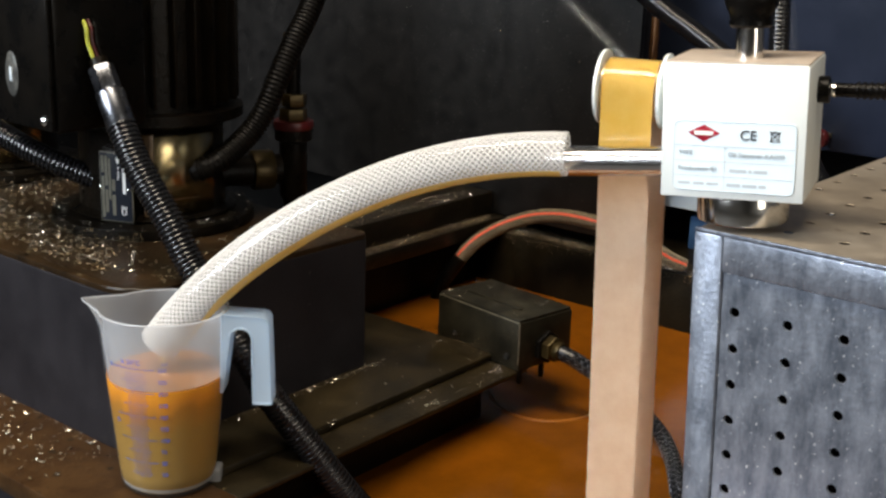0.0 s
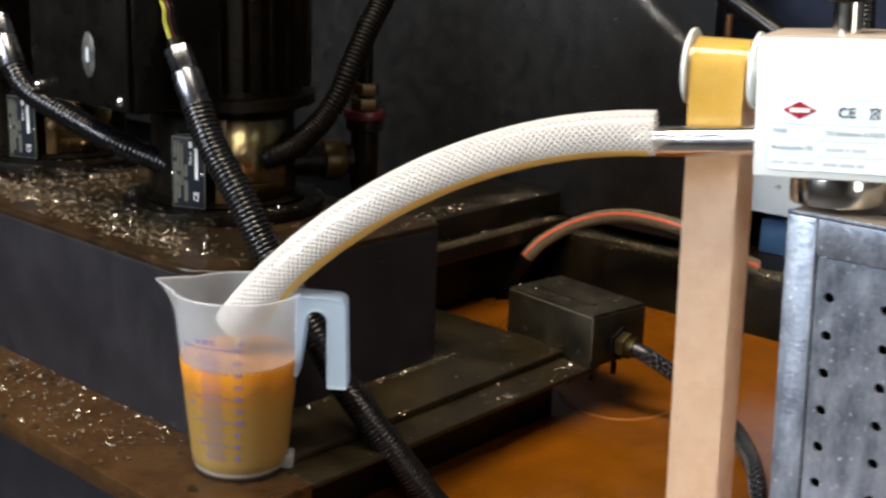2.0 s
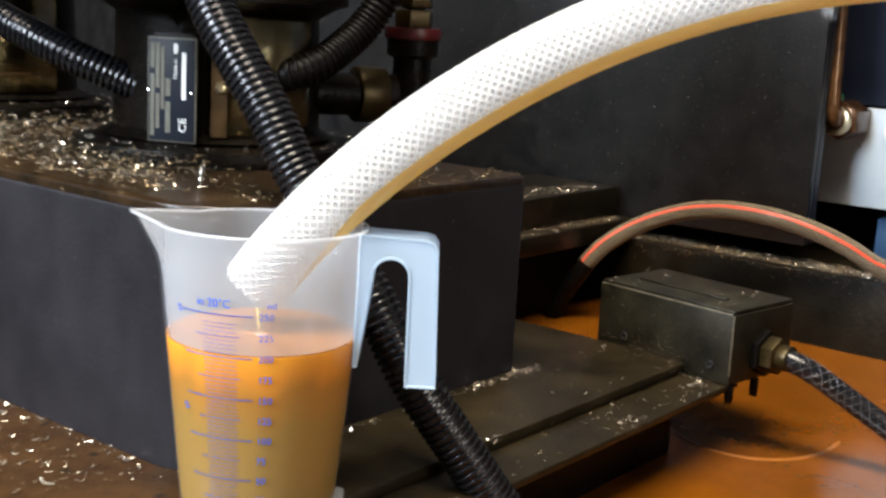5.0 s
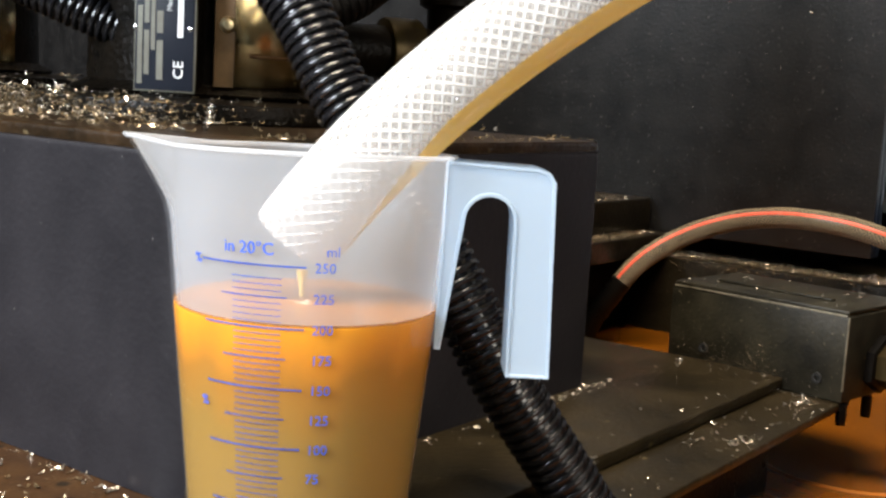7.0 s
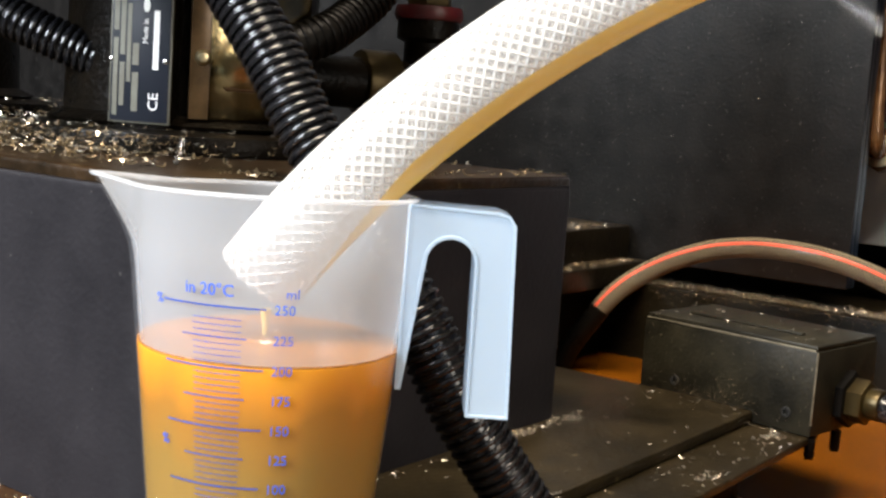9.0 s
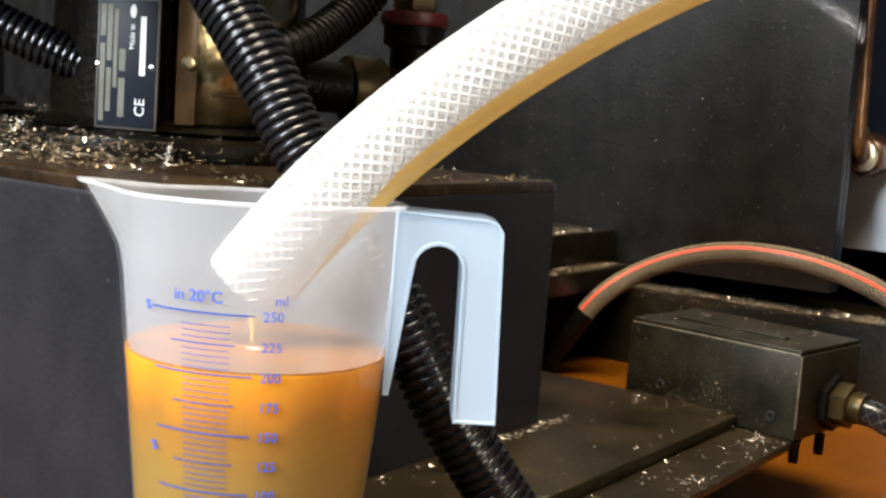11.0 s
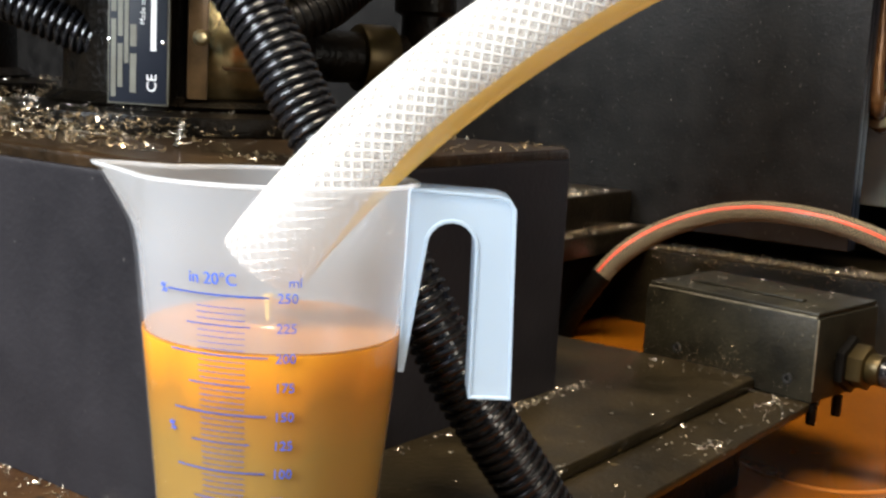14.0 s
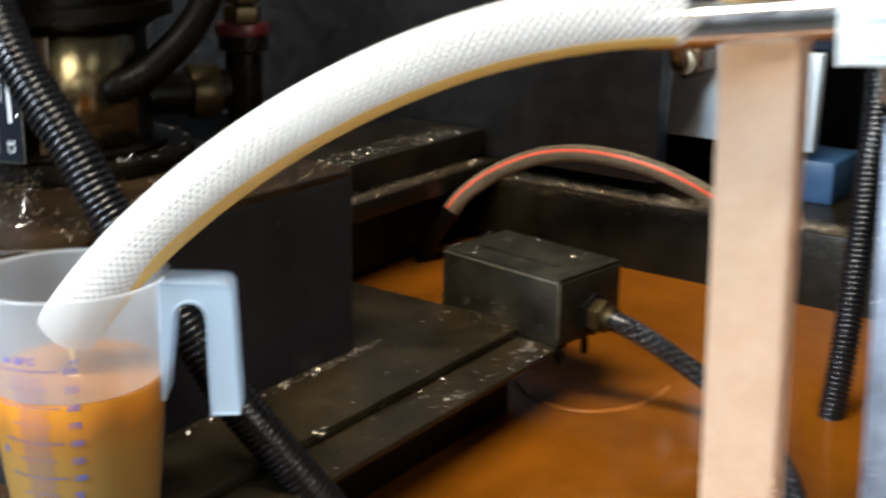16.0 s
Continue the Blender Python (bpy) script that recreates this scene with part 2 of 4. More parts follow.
def add_cyl(bm, p0, p1, r0, r1=None, seg=32, bevel=0.0):
    p0, p1 = Vector(p0), Vector(p1)
    d = p1 - p0
    q = d.to_track_quat("Z", "Y").to_matrix().to_4x4()
    r = bmesh.ops.create_cone(bm, cap_ends=True, segments=seg, radius1=r0, radius2=r0 if r1 is None else r1, depth=d.length, matrix=Matrix.Translation((p0 + p1) / 2) @ q)
    if bevel:
        es = [e for e in {e for v in r["verts"] for e in v.link_edges} if any(len(f.verts) > 4 for f in e.link_faces)]
        bmesh.ops.bevel(bm, geom=es, offset=bevel, segments=2, profile=0.5, affect="EDGES")
    return bm


def box_bm(lo, hi, bevel=0.0, m=None):
    return add_box(bmesh.new(), lo, hi, bevel, 2, m)


def cyl_bm(p0, p1, r0, r1=None, seg=32, bevel=0.0):
    return add_cyl(bmesh.new(), p0, p1, r0, r1, seg, bevel)


def lathe(profile, seg=48, axis=None):
    """Turns (radius, height) pairs round z; a closed ring of faces where first and last agree."""
    bm = bmesh.new()
    rings = []
    for r, z in profile:
        if r < 1e-6:
            rings.append([bm.verts.new((0, 0, z))])
        else:
            rings.append([bm.verts.new((r * math.cos(2 * math.pi * i / seg), r * math.sin(2 * math.pi * i / seg), z)) for i in range(seg)])
    for a, b in zip(rings[:-1], rings[1:]):
        for i in range(seg):
            j = (i + 1) % seg
            vs = [a[i % len(a)], a[j % len(a)], b[j % len(b)], b[i % len(b)]]
            u = []
            for v in vs:
                if v not in u:
                    u.append(v)
            if len(u) > 2:
                bm.faces.new(u)
    if axis is not None:
        bmesh.ops.transform(bm, matrix=axis, verts=bm.verts)
    return bm


def smooth_path(points, n):
    """A Catmull-Rom line through points, evenly stepped along its length."""
    p = [np.array(q, float) for q in points]
    p = [2 * p[0] - p[1], *p, 2 * p[-1] - p[-2]]
    out = []
    for a, b, c, d in zip(p[:-3], p[1:-2], p[2:-1], p[3:]):
        for s in np.linspace(0, 1, 40, endpoint=False):
            out.append(0.5 * (2 * b + (c - a) * s + (2 * a - 5 * b + 4 * c - d) * s * s + (3 * b - a - 3 * c + d) * s ** 3))
    out.append(p[-2])
    out = np.array(out)
    t = np.r_[0, np.cumsum(np.linalg.norm(np.diff(out, axis=0), axis=1))]
    return np.stack([np.interp(np.linspace(0, t[-1], n), t, out[:, k]) for k in range(3)], 1), t[-1]


def frames_along(path):
    tan = np.gradient(path, axis=0)
    tan /= np.linalg.norm(tan, axis=1)[:, None]
    up = np.array([0.0, 0.0, 1.0])
    out = []
    side = np.cross(tan[0], up)
    if np.linalg.norm(side) < 0.5:
        side = np.array([-1.0, 0, 0])
    for t in tan:
        side = side - (side @ t) * t
        side /= np.linalg.norm(side)
        out.append((side.copy(), np.cross(side, t)))
    return tan, out


def sweep(path, radius, seg=20, cap=True, arc=(0.0, 2 * math.pi), close=True):
    """A tube along path; radius is a number or one a step."""
    bm = bmesh.new()
    n = len(path)
    rad = np.broadcast_to(radius, (n,))
    _, fr = frames_along(path)
    ang = np.linspace(arc[0], arc[1], seg, endpoint=not close)
    rings = []
    for i in range(n):
        s, u = fr[i]
        rings.append([bm.verts.new(path[i] + rad[i] * (math.cos(a) * s + math.sin(a) * u)) for a in ang])
    for a, b in zip(rings[:-1], rings[1:]):
        for i in range(seg if close else seg - 1):
            j = (i + 1) % seg
            bm.faces.new((a[i], a[j], b[j], b[i]))
    if cap and close:
        bm.faces.new(rings[0])
        bm.faces.new(rings[-1])
    return bm


def chips(name, spots, mat, label, sizes=(0.0012, 0.005), seed=1):
    """Loose curled slivers of metal, each a bent ribbon with thickness, at (x, y, z) spots."""
    rnd = random.Random(seed)
    vs, fs = [], []
    for x, y, z in spots:
        L = rnd.uniform(*sizes) * rnd.choice((0.6, 1, 1, 1.6))
        w = L * rnd.uniform(0.15, 0.45)
        h = w * 0.25
        curl = rnd.uniform(-1.6, 1.6)
        rot = Euler((rnd.uniform(-0.7, 0.7), rnd.uniform(-0.9, 0.9), rnd.uniform(0, 6.28))).to_matrix()
        b = len(vs)
        for k in range(4):
            s = (k / 3 - 0.5)
            cx, cz = L * s, L * curl * s * s
            for dy, dz in ((-w / 2, 0), (w / 2, 0), (w / 2, h), (-w / 2, h)):
                p = rot @ Vector((cx, dy * (1 - abs(s)), cz + dz))
                vs.append((x + p.x, y + p.y, z + abs(p.z) * 0.8 + 0.0002))
        for k in range(3):
            o = b + 4 * k
            for i in range(4):
                j = (i + 1) % 4
                fs.append((o + i, o + j, o + 4 + j, o + 4 + i))
        fs.append((b, b + 1, b + 2, b + 3))
        fs.append((b + 12, b + 13, b + 14, b + 15))
    me = bpy.data.meshes.new(name)
    me.from_pydata(vs, [], fs)
    me.materials.append(mat)
    return tagged(new(name, me), label, "metal chips", "", "stuff")


def text_mesh(name, body, size, mat, parent, m, depth=0.0003, align="LEFT"):
    c = bpy.data.curves.new(name, "FONT")
    c.body, c.size, c.extrude, c.align_x, c.resolution_u = body, size, depth, align, 3
    tmp = bpy.data.objects.new(name, c)
    me = bpy.data.meshes.new_from_object(tmp)
    bpy.data.objects.remove(tmp)
    me.transform(m)
    me.materials.append(mat)
    ob = new(name, me)
    ob.parent = parent
    return ob


# ---- structure ----
LEDGE = -0.006
solo("floor", box_bm((-4, -4, -0.9), (4, 4, -0.8)), material("dark_concrete", (0.045, 0.043, 0.040), 0.7, 0, (0.065, 0.062, 0.058), 4, 0.2, 60), "grey workshop floor below the machine", "floor", "structure")
solo("ceiling", box_bm((-4, -4, 2.9), (4, 4, 3.0)), room, "grey workshop ceiling", "ceiling", "structure")
solo("wall_west", box_bm((-4.1, -4, -0.8), (-4, 4, 2.9)), room, "grey workshop wall", "wall", "structure")
solo("wall_south", box_bm((-4, -4.1, -0.8), (4, -4, 2.9)), room, "grey workshop wall", "wall", "structure")
solo("wall_north", box_bm((-4, 4, -0.8), (4, 4.1, 2.9)), room, "grey workshop wall", "wall", "structure")
solo("wall_east", box_bm((4, -4, -0.8), (4.1, 4, 2.9)), room, "grey workshop wall", "wall", "structure")

# machine sheet metal behind the tank
panel = thing("machine_panel", "dark grey painted sheet-metal machine panel with scratches", "panel", kind="structure")
part("panel_sheet", box_bm((0.622, -0.003, 0.027), (0.63, 1.1, 1.0), 0.001), machine, panel)
part("panel_fold", box_bm((0.63, -0.003, 0.027), (0.641, 0.002, 1.0), 0.0008), machine, panel)
solo("machine_back_wall", box_bm((0.95, -1.6, -0.3), (0.98, 1.2, 1.2)), machine, "dark blue-grey machine casing in shadow", "panel", "structure")
solo("machine_side_wall", box_bm((-0.9, 1.1, -0.3), (0.97, 1.13, 1.2)), machine, "dark machine casing in shadow", "panel", "structure")

# tank rim
rim = thing("tank_rim", "dark oily steel rim of the coolant tank with metal chips", "tank rim", kind="structure")
part("rim_front", box_bm((0.6185, -0.9, -0.25), (0.95, 0.26, 0.009), 0.002), wetrim, rim)
part("rim_side", box_bm((0.33, 0.152, 0.012), (0.618, 0.1705, 0.028), 0.0015), wetrim, rim)
part("rim_step", box_bm((0.33, 0.1707, 0.012), (0.618, 0.26, 0.054), 0.002), wetrim, rim)
part("rim_side_wall", box_bm((0.33, 0.19, -0.25), (0.618, 0.26, 0.0118), 0.001), wetrim, rim)
solo("coolant_pool", box_bm((0.0, -1.1, -0.3), (0.62, 0.3, -0.052)), coolant, "orange emulsified coolant filling the machine tank", "liquid", "structure")

# the tank's own sheet-metal body down to the floor
tank = thing("tank_body", "dark steel body of the coolant tank standing on the floor", "tank", kind="structure")
part("tank_base", box_bm((-0.03, -1.13, -0.8), (0.95, 1.05, -0.352), 0.002), slate, tank)
part("tank_front", box_bm((-0.03, -1.13, -0.3515), (-0.001, -0.0895, -0.049), 0.001), slate, tank)
part("tank_end", box_bm((-0.0005, -1.13, -0.3515), (0.618, -1.101, -0.049), 0.001), slate, tank)

# ledge that carries the pump block
ledge = thing("tank_lid", "oily brown steel tank lid with a raised plate", "tank lid", kind="structure")
part("lower_plate", box_bm((-0.072, -0.088, -0.02), (0.012, 1.0, LEDGE), 0.0015), rusty, ledge)
part("front_strip", box_bm((0.0122, -0.0882, -0.0105), (0.33, 0.144, LEDGE - 0.0003), 0.0012), oily, ledge)
part("upper_plate", box_bm((0.004, -0.058, LEDGE), (0.325, 0.144, 0.0), 0.001), oily, ledge)
part("skirt", box_bm((-0.06, -0.075, -0.35), (0.0118, 1.0, -0.0205)), slate, ledge)
part("skirt", box_bm((0.012, -0.060, -0.35), (0.304, 1.0, -0.0107)), castblack, ledge)

# ---- pump block ----
block = thing("pump_block", "dark grey steel box under the pumps with a rusty top edge", "steel box", kind="structure")


def block_bm(grow, z0, z1, bevel):
    """A long box with one well rounded upright corner."""
    bm = bmesh.new()
    r = 0.036
    x0, y0, x1, y1 = -grow, 0.002 - grow, 0.2275 + grow, 0.95
    out = [(x0 + r - r * math.cos(a), y0 + r - r * math.sin(a)) for a in np.linspace(0, math.pi / 2, 10)]
    out += [(x1 - 0.004 + 0.004 * math.sin(a), y0 + 0.004 - 0.004 * math.cos(a)) for a in np.linspace(0, math.pi / 2, 7)] + [(x1, y1), (x0, y1)]
    lo = [bm.verts.new((x, y, z0)) for x, y in out]
    hi = [bm.verts.new((x, y, z1)) for x, y in out]
    bm.faces.new(lo)
    top = bm.faces.new(hi)
    for i in range(len(out)):
        j = (i + 1) % len(out)
        bm.faces.new((lo[i], lo[j], hi[j], hi[i]))
    bmesh.ops.bevel(bm, geom=list(top.edges), offset=bevel, segments=3, profile=0.5, affect="EDGES")
    return bm


part("block_body", block_bm(0.0, LEDGE + 0.0002, 0.1078, 0.002), slate, block)
part("block_lid", block_bm(-0.0004, 0.108, 0.1122, 0.0018), material("grimy_box_top", (0.008, 0.0052, 0.0026), 0.3, 0.1, (0.030, 0.016, 0.006), 28, 0.5, 260, ((0.10, 0.075, 0.04), 140, 0.68), 0, 0.3), block, "grimy oil-wet top")


# ---- jug ----
JX, JY = -0.0015, -0.0335
LIQ = 0.0762
jug = thing("measuring_jug", "milky plastic measuring jug two thirds full of orange liquid", "measuring jug", (JX, JY, LEDGE))
SP = math.atan2(0.047, -0.028)
HD = math.radians(-52)


def jug_radius(z):
    return 0.0305 + 0.0095 * min(z / 0.1, 1) + max(0, z - 0.1) * 0.025


TIP, FOLD = 0.0156, 0.50


def spout_reach(d, r):
    """How far the straight-sided spout stands out beyond the round wall of radius r, at the angle d from its tip."""
    if abs(d) >= FOLD:
        return 0.0
    ax, bx, by = r + TIP, r * math.cos(FOLD), r * math.sin(FOLD)
    d = abs(d)
    return ax * by / (by * math.cos(d) + (ax - bx) * math.sin(d)) - r


def rim_rise(a, d):
    """The rim slants a little, and climbs towards the spout's tip."""
    return 0.0012 * math.cos(a - math.radians(223)) + 0.0016 * max(0.0, 1 - abs(d) / 0.5)


def jug_shell(inside):
    bm = bmesh.new()
    seg = 96
    zs = [0.0, 0.0015, 0.004] + [0.004 + 0.0925 * k / 12 for k in range(1, 13)] + [0.0965 + 0.0235 * k / 7 for k in range(1, 8)]
    outer, inner = [], []
    for wall, rows in ((0.0, outer), (0.0012, inner)):
        for z in zs:
            row = []
            for i in range(seg):
                a = 2 * math.pi * i / seg
                r = jug_radius(z) - wall
                if z < 0.004:
                    r -= 0.003 * (1 - z / 0.004) ** 2
                d = (a - SP + math.pi) % (2 * math.pi) - math.pi
                k = max(0.0, (z - 0.0985) / 0.0215)
                lip = k * spout_reach(d, r)
                zz = z + (0.0015 if wall else 0) * (z < 0.002)
                zz += k * rim_rise(a, d)
                row.append(bm.verts.new(((r + lip) * math.cos(a), (r + lip) * math.sin(a), zz)))
            rows.append(row)
    for rows in ((inner,) if inside else (outer,)):
        for a, b in zip(rows[:-1], rows[1:]):
            for i in range(seg):
                j = (i + 1) % seg
                bm.faces.new((a[i], a[j], b[j], b[i]))
    if inside:
        bm.faces.new(inner[0])
    else:
        for i in range(seg):
            j = (i + 1) % seg
            bm.faces.new((outer[-1][i], outer[-1][j], inner[-1][j], inner[-1][i]))
        bm.faces.new(outer[0])
    bmesh.ops.delete(bm, geom=[v for v in bm.verts if not v.link_faces], context="VERTS")
    return bm


part("jug_body", jug_shell(False), jugmat, jug, "milky translucent body with a pouring spout")
part("jug_inside", jug_shell(True), juginner, jug, "milky inner face")


def rim_bead():
    pts = []
    for i in range(97):
        a = 2 * math.pi * i / 96
        d = (a - SP + math.pi) % (2 * math.pi) - math.pi
        r = jug_radius(0.12) + spout_reach(d, jug_radius(0.12))
        pts.append((r * math.cos(a), r * math.sin(a), 0.1195 + rim_rise(a, d)))
    return sweep(np.array(pts), 0.0006, 8, False)


part("rim_bead", rim_bead(), juginner, jug, "thin rounded rim")


def handle_bm():
    """An arm from the rim with a hanging grip, of U section."""
    bm = bmesh.new()
    # outline in (out, z): arm top, grip, arch
    arch = [(0.0503 - 0.0068 * math.cos(a), 0.1030 + 0.0068 * math.sin(a)) for a in np.linspace(math.pi, 0, 11)]
    o = [(0.0375, 0.119), (0.063, 0.1182), (0.0664, 0.1172), (0.0682, 0.1145), (0.0697, 0.059), (0.0574, 0.059)] + arch + [(0.0385, 0.066), (0.0368, 0.066)]
    w = 0.0088
    a = [bm.verts.new((x, -w, z)) for x, z in o]
    b = [bm.verts.new((x, w, z)) for x, z in o]
    sides = [bm.faces.new(a), bm.faces.new(b[::-1])]
    for i in range(len(o)):
        j = (i + 1) % len(o)
        bm.faces.new((a[i], a[j], b[j], b[i]))
    bmesh.ops.recalc_face_normals(bm, faces=bm.faces)
    bmesh.ops.inset_individual(bm, faces=sides, thickness=0.0008, depth=0.0)
    bmesh.ops.inset_individual(bm, faces=sides, thickness=0.0003, depth=-0.0007)
    bmesh.ops.transform(bm, matrix=Matrix.Rotation(HD, 4, "Z"), verts=bm.verts)
    return bm


part("handle", handle_bm(), handlemat, jug, "milky hooked plastic handle")
part("liquid", lathe([(0, 0.002)] + [(jug_radius(z) - 0.0004 - (0.0032 if z < 0.003 else 0), z) for z in np.linspace(0.002, LIQ - 0.001, 14)] + [(jug_radius(LIQ) - 0.0005, LIQ - 0.0003), (jug_radius(LIQ) - 0.0012, LIQ), (0, LIQ)], 72), liquidmat, jug, "orange oil layer above tan coolant")
part("oil_surface", lathe([(0, LIQ + 0.0002), (jug_radius(LIQ) - 0.0007, LIQ + 0.0002), (jug_radius(LIQ) - 0.0005, LIQ + 0.0003), (jug_radius(LIQ) - 0.0020, LIQ + 0.0005), (0.0085, LIQ + 0.0006), (0.0078, LIQ + 0.0013), (0.0070, LIQ + 0.0006), (0.0046, LIQ + 0.0006), (0.0040, LIQ + 0.0014), (0.0032, LIQ + 0.0006), (0, LIQ + 0.0006)], 72), oilsurf, jug, "brown oil surface with its dark reflection put into the colour")

part("foot_tab", box_bm((0.0265, -0.007, 0.0003), (0.0350, 0.007, 0.0100), 0.0022, Matrix.Rotation(math.radians(311), 4, "Z")), juginner, jug, "clear plastic foot tab")

# ---- skimmer ----
skim = thing("oil_skimmer", "white aluminium oil skimmer head with a steel pipe and belt pulley", "oil skimmer")
YAW = math.radians(-73.8)
SZ = 0.2078
skim.matrix_world = Matrix.Translation((0.1535, -0.2954, SZ)) @ Matrix.Rotation(YAW, 4, "Z") @ Matrix.Rotation(math.radians(-3.1), 4, "Y") @ Matrix.Translation((0, 0, -SZ))
# the pulley and belt hang plumb beside the tilted head
PULLEY = skim.matrix_world.inverted() @ Matrix.Translation((0.1935, -0.2488, 0)) @ Matrix.Rotation(YAW, 4, "Z") @ Matrix.Translation((0.024, -0.046, 0))
part("housing", box_bm((0, 0, SZ), (0.080, 0.0713, 0.2842), 0.0010), alu, skim, "white housing")
part("top_plate", box_bm((0.0008, 0.0008, 0.2843), (0.0792, 0.0705, 0.2852), 0.0003), material("soiled_top_face", (0.40, 0.32, 0.25), 0.4, 0.2, (0.52, 0.44, 0.36), 40, 0.1, 300), skim, "beige soiled top face")
part("magnet_foot", cyl_bm((0.0425, 0.031, 0.1905), (0.0425, 0.031, SZ), 0.0265, None, 48, 0.001), chrome, skim, "chromed round magnet foot")
part("shaft", cyl_bm((0.043, 0.026, 0.2842), (0.043, 0.026, 0.306), 0.0080, None, 32), chrome, skim, "steel shaft")
part("knob", lathe([(0, 0.3025), (0.0108, 0.3025), (0.0122, 0.304), (0.0118, 0.309), (0.0135, 0.312), (0.0152, 0.317), (0.0152, 0.323), (0.0120, 0.328), (0.0140, 0.333), (0.0140, 0.343), (0, 0.347)], 32, pose(0.043, 0.026, 0)), black, skim, "black rounded knob")
part("outlet_pipe", cyl_bm((-0.0715, 0.0125, 0.2215), (0.001, 0.012, 0.2255), 0.0090, None, 40), brushed, skim, "polished outlet pipe")
PZ, PD, PR = 0.2605, 0.046, 0.0165
for u in (-0.0435, -0.0045):
    part("pulley_flange", cyl_bm((u, PD, PZ), (u + 0.0022, PD, PZ), 0.0228, None, 48, 0.0005), alu, skim, "thin satin pulley flange").data.transform(PULLEY)
part("pulley_core", cyl_bm((-0.042, PD, PZ), (-0.004, PD, PZ), PR - 0.001, None, 40), stainless, skim).data.transform(PULLEY)
part("pulley_shaft", cyl_bm((-0.004, PD, PZ), (0.020, PD, PZ), 0.006, None, 24), chrome, skim).data.transform(PULLEY)


def belt_bm(path, thick):
    bm = bmesh.new()
    rows = []
    for d, z in path:
        lean = 0.006 * max(0.0, PZ - z) / 0.2
        back = 0.003 * max(0.0, min(1.0, (d - PD) / PR)) if z < PZ else 0.0
        rows.append([bm.verts.new((u + lean + back, d, z)) for u in (-0.0392, -0.0072)])
    for a, b in zip(rows[:-1], rows[1:]):
        bm.faces.new((a[0], a[1], b[1], b[0]))
    bmesh.ops.solidify(bm, geom=bm.faces, thickness=thick)
    return bm


LOOP = [(PD - PR, z) for z in np.linspace(-0.28, PZ, 24)] + [(PD - PR * math.cos(a), PZ + PR * math.sin(a)) for a in np.linspace(0, math.pi, 20)[1:-1]] + [(PD + PR, z) for z in np.linspace(PZ, -0.28, 24)]
WET = [(PD - PR - 0.0016, z) for z in np.linspace(0.218, PZ, 6)] + [(PD - (PR + 0.0016) * math.cos(a), PZ + (PR + 0.0016) * math.sin(a)) for a in np.linspace(0, 2.6, 18)[1:]]
part("belt", belt_bm(LOOP, 0.0012), beltmat, skim, "tan endless skimmer belt").data.transform(PULLEY)
part("oil_coat", belt_bm(WET, 0.0004), amber, skim, "glossy amber oil on the belt over the pulley").data.transform(PULLEY)
part("cable_stub", cyl_bm((0.0800, 0.043, 0.2665), (0.0865, 0.043, 0.2665), 0.0078, None, 24, 0.0008), black, skim, "black cable gland")
part("gland_tip", cyl_bm((0.0866, 0.043, 0.2665), (0.0900, 0.043, 0.2665), 0.0040, None, 20, 0.0006), chrome, skim, "bright metal ring")
for u in np.linspace(0.101, 0.122, 7):
    part("strain_rib", cyl_bm((u, 0.043, 0.2665), (u + 0.0016, 0.043, 0.2665), 0.0050, None, 18, 0.0003), black, skim)
part("cable", sweep(smooth_path([(0.0895, 0.043, 0.2665), (0.105, 0.043, 0.2665), (0.125, 0.043, 0.2664), (0.17, 0.046, 0.262), (0.26, 0.06, 0.235)], 60)[0], 0.0041, 12), black, skim, "black supply cable")

# label
def round_rect(x0, z0, x1, z1, r):
    out = []
    for cx, cz, a0 in ((x1 - r, z1 - r, 0), (x0 + r, z1 - r, 90), (x0 + r, z0 + r, 180), (x1 - r, z0 + r, 270)):
        out += [(cx + r * math.cos(math.radians(a0 + k * 15)), cz + r * math.sin(math.radians(a0 + k * 15))) for k in range(7)]
    return out


bm = bmesh.new()
bm.faces.new([bm.verts.new((x, -0.0006, z)) for x, z in round_rect(0.0055, 0.2085, 0.0735, 0.249, 0.004)])
back = bmesh.ops.extrude_face_region(bm, geom=list(bm.faces))["geom"]
bmesh.ops.translate(bm, vec=(0, 0.0008, 0), verts=[v for v in back if type(v) is bmesh.types.BMVert])
label = part("type_label", bm, labelmat, skim, "pale blue printed type label")
label.location = (0.0016, 0, 0.0035)


def face_at(x, z, lift=0.0009):
    return Matrix.Translation((x, -lift, z)) @ Matrix.Rotation(math.radians(90), 4, "X")


def print_bar(x0, z0, x1, z1, mat, lift=0.0008, name="print_bar"):
    return part(name, box_bm((x0, -lift, z0), (x1, -lift + 0.0003, z1)), mat, label)


bm = bmesh.new()
q = [bm.verts.new(v) for v in ((0.0135, -0.0009, 0.2420), (0.0225, -0.0009, 0.2372), (0.0315, -0.0009, 0.2420), (0.0225, -0.0009, 0.2468))]
bm.faces.new(q)
bmesh.ops.solidify(bm, geom=bm.faces, thickness=0.0003)
part("emblem", bm, inkred, label, "red diamond emblem")
print_bar(0.0172, 0.2408, 0.0278, 0.2432, inkwhite, 0.0013, "emblem_bar")
text_mesh("conformity_mark", "CE", 0.0078, inkdark, label, face_at(0.0425, 0.2389))
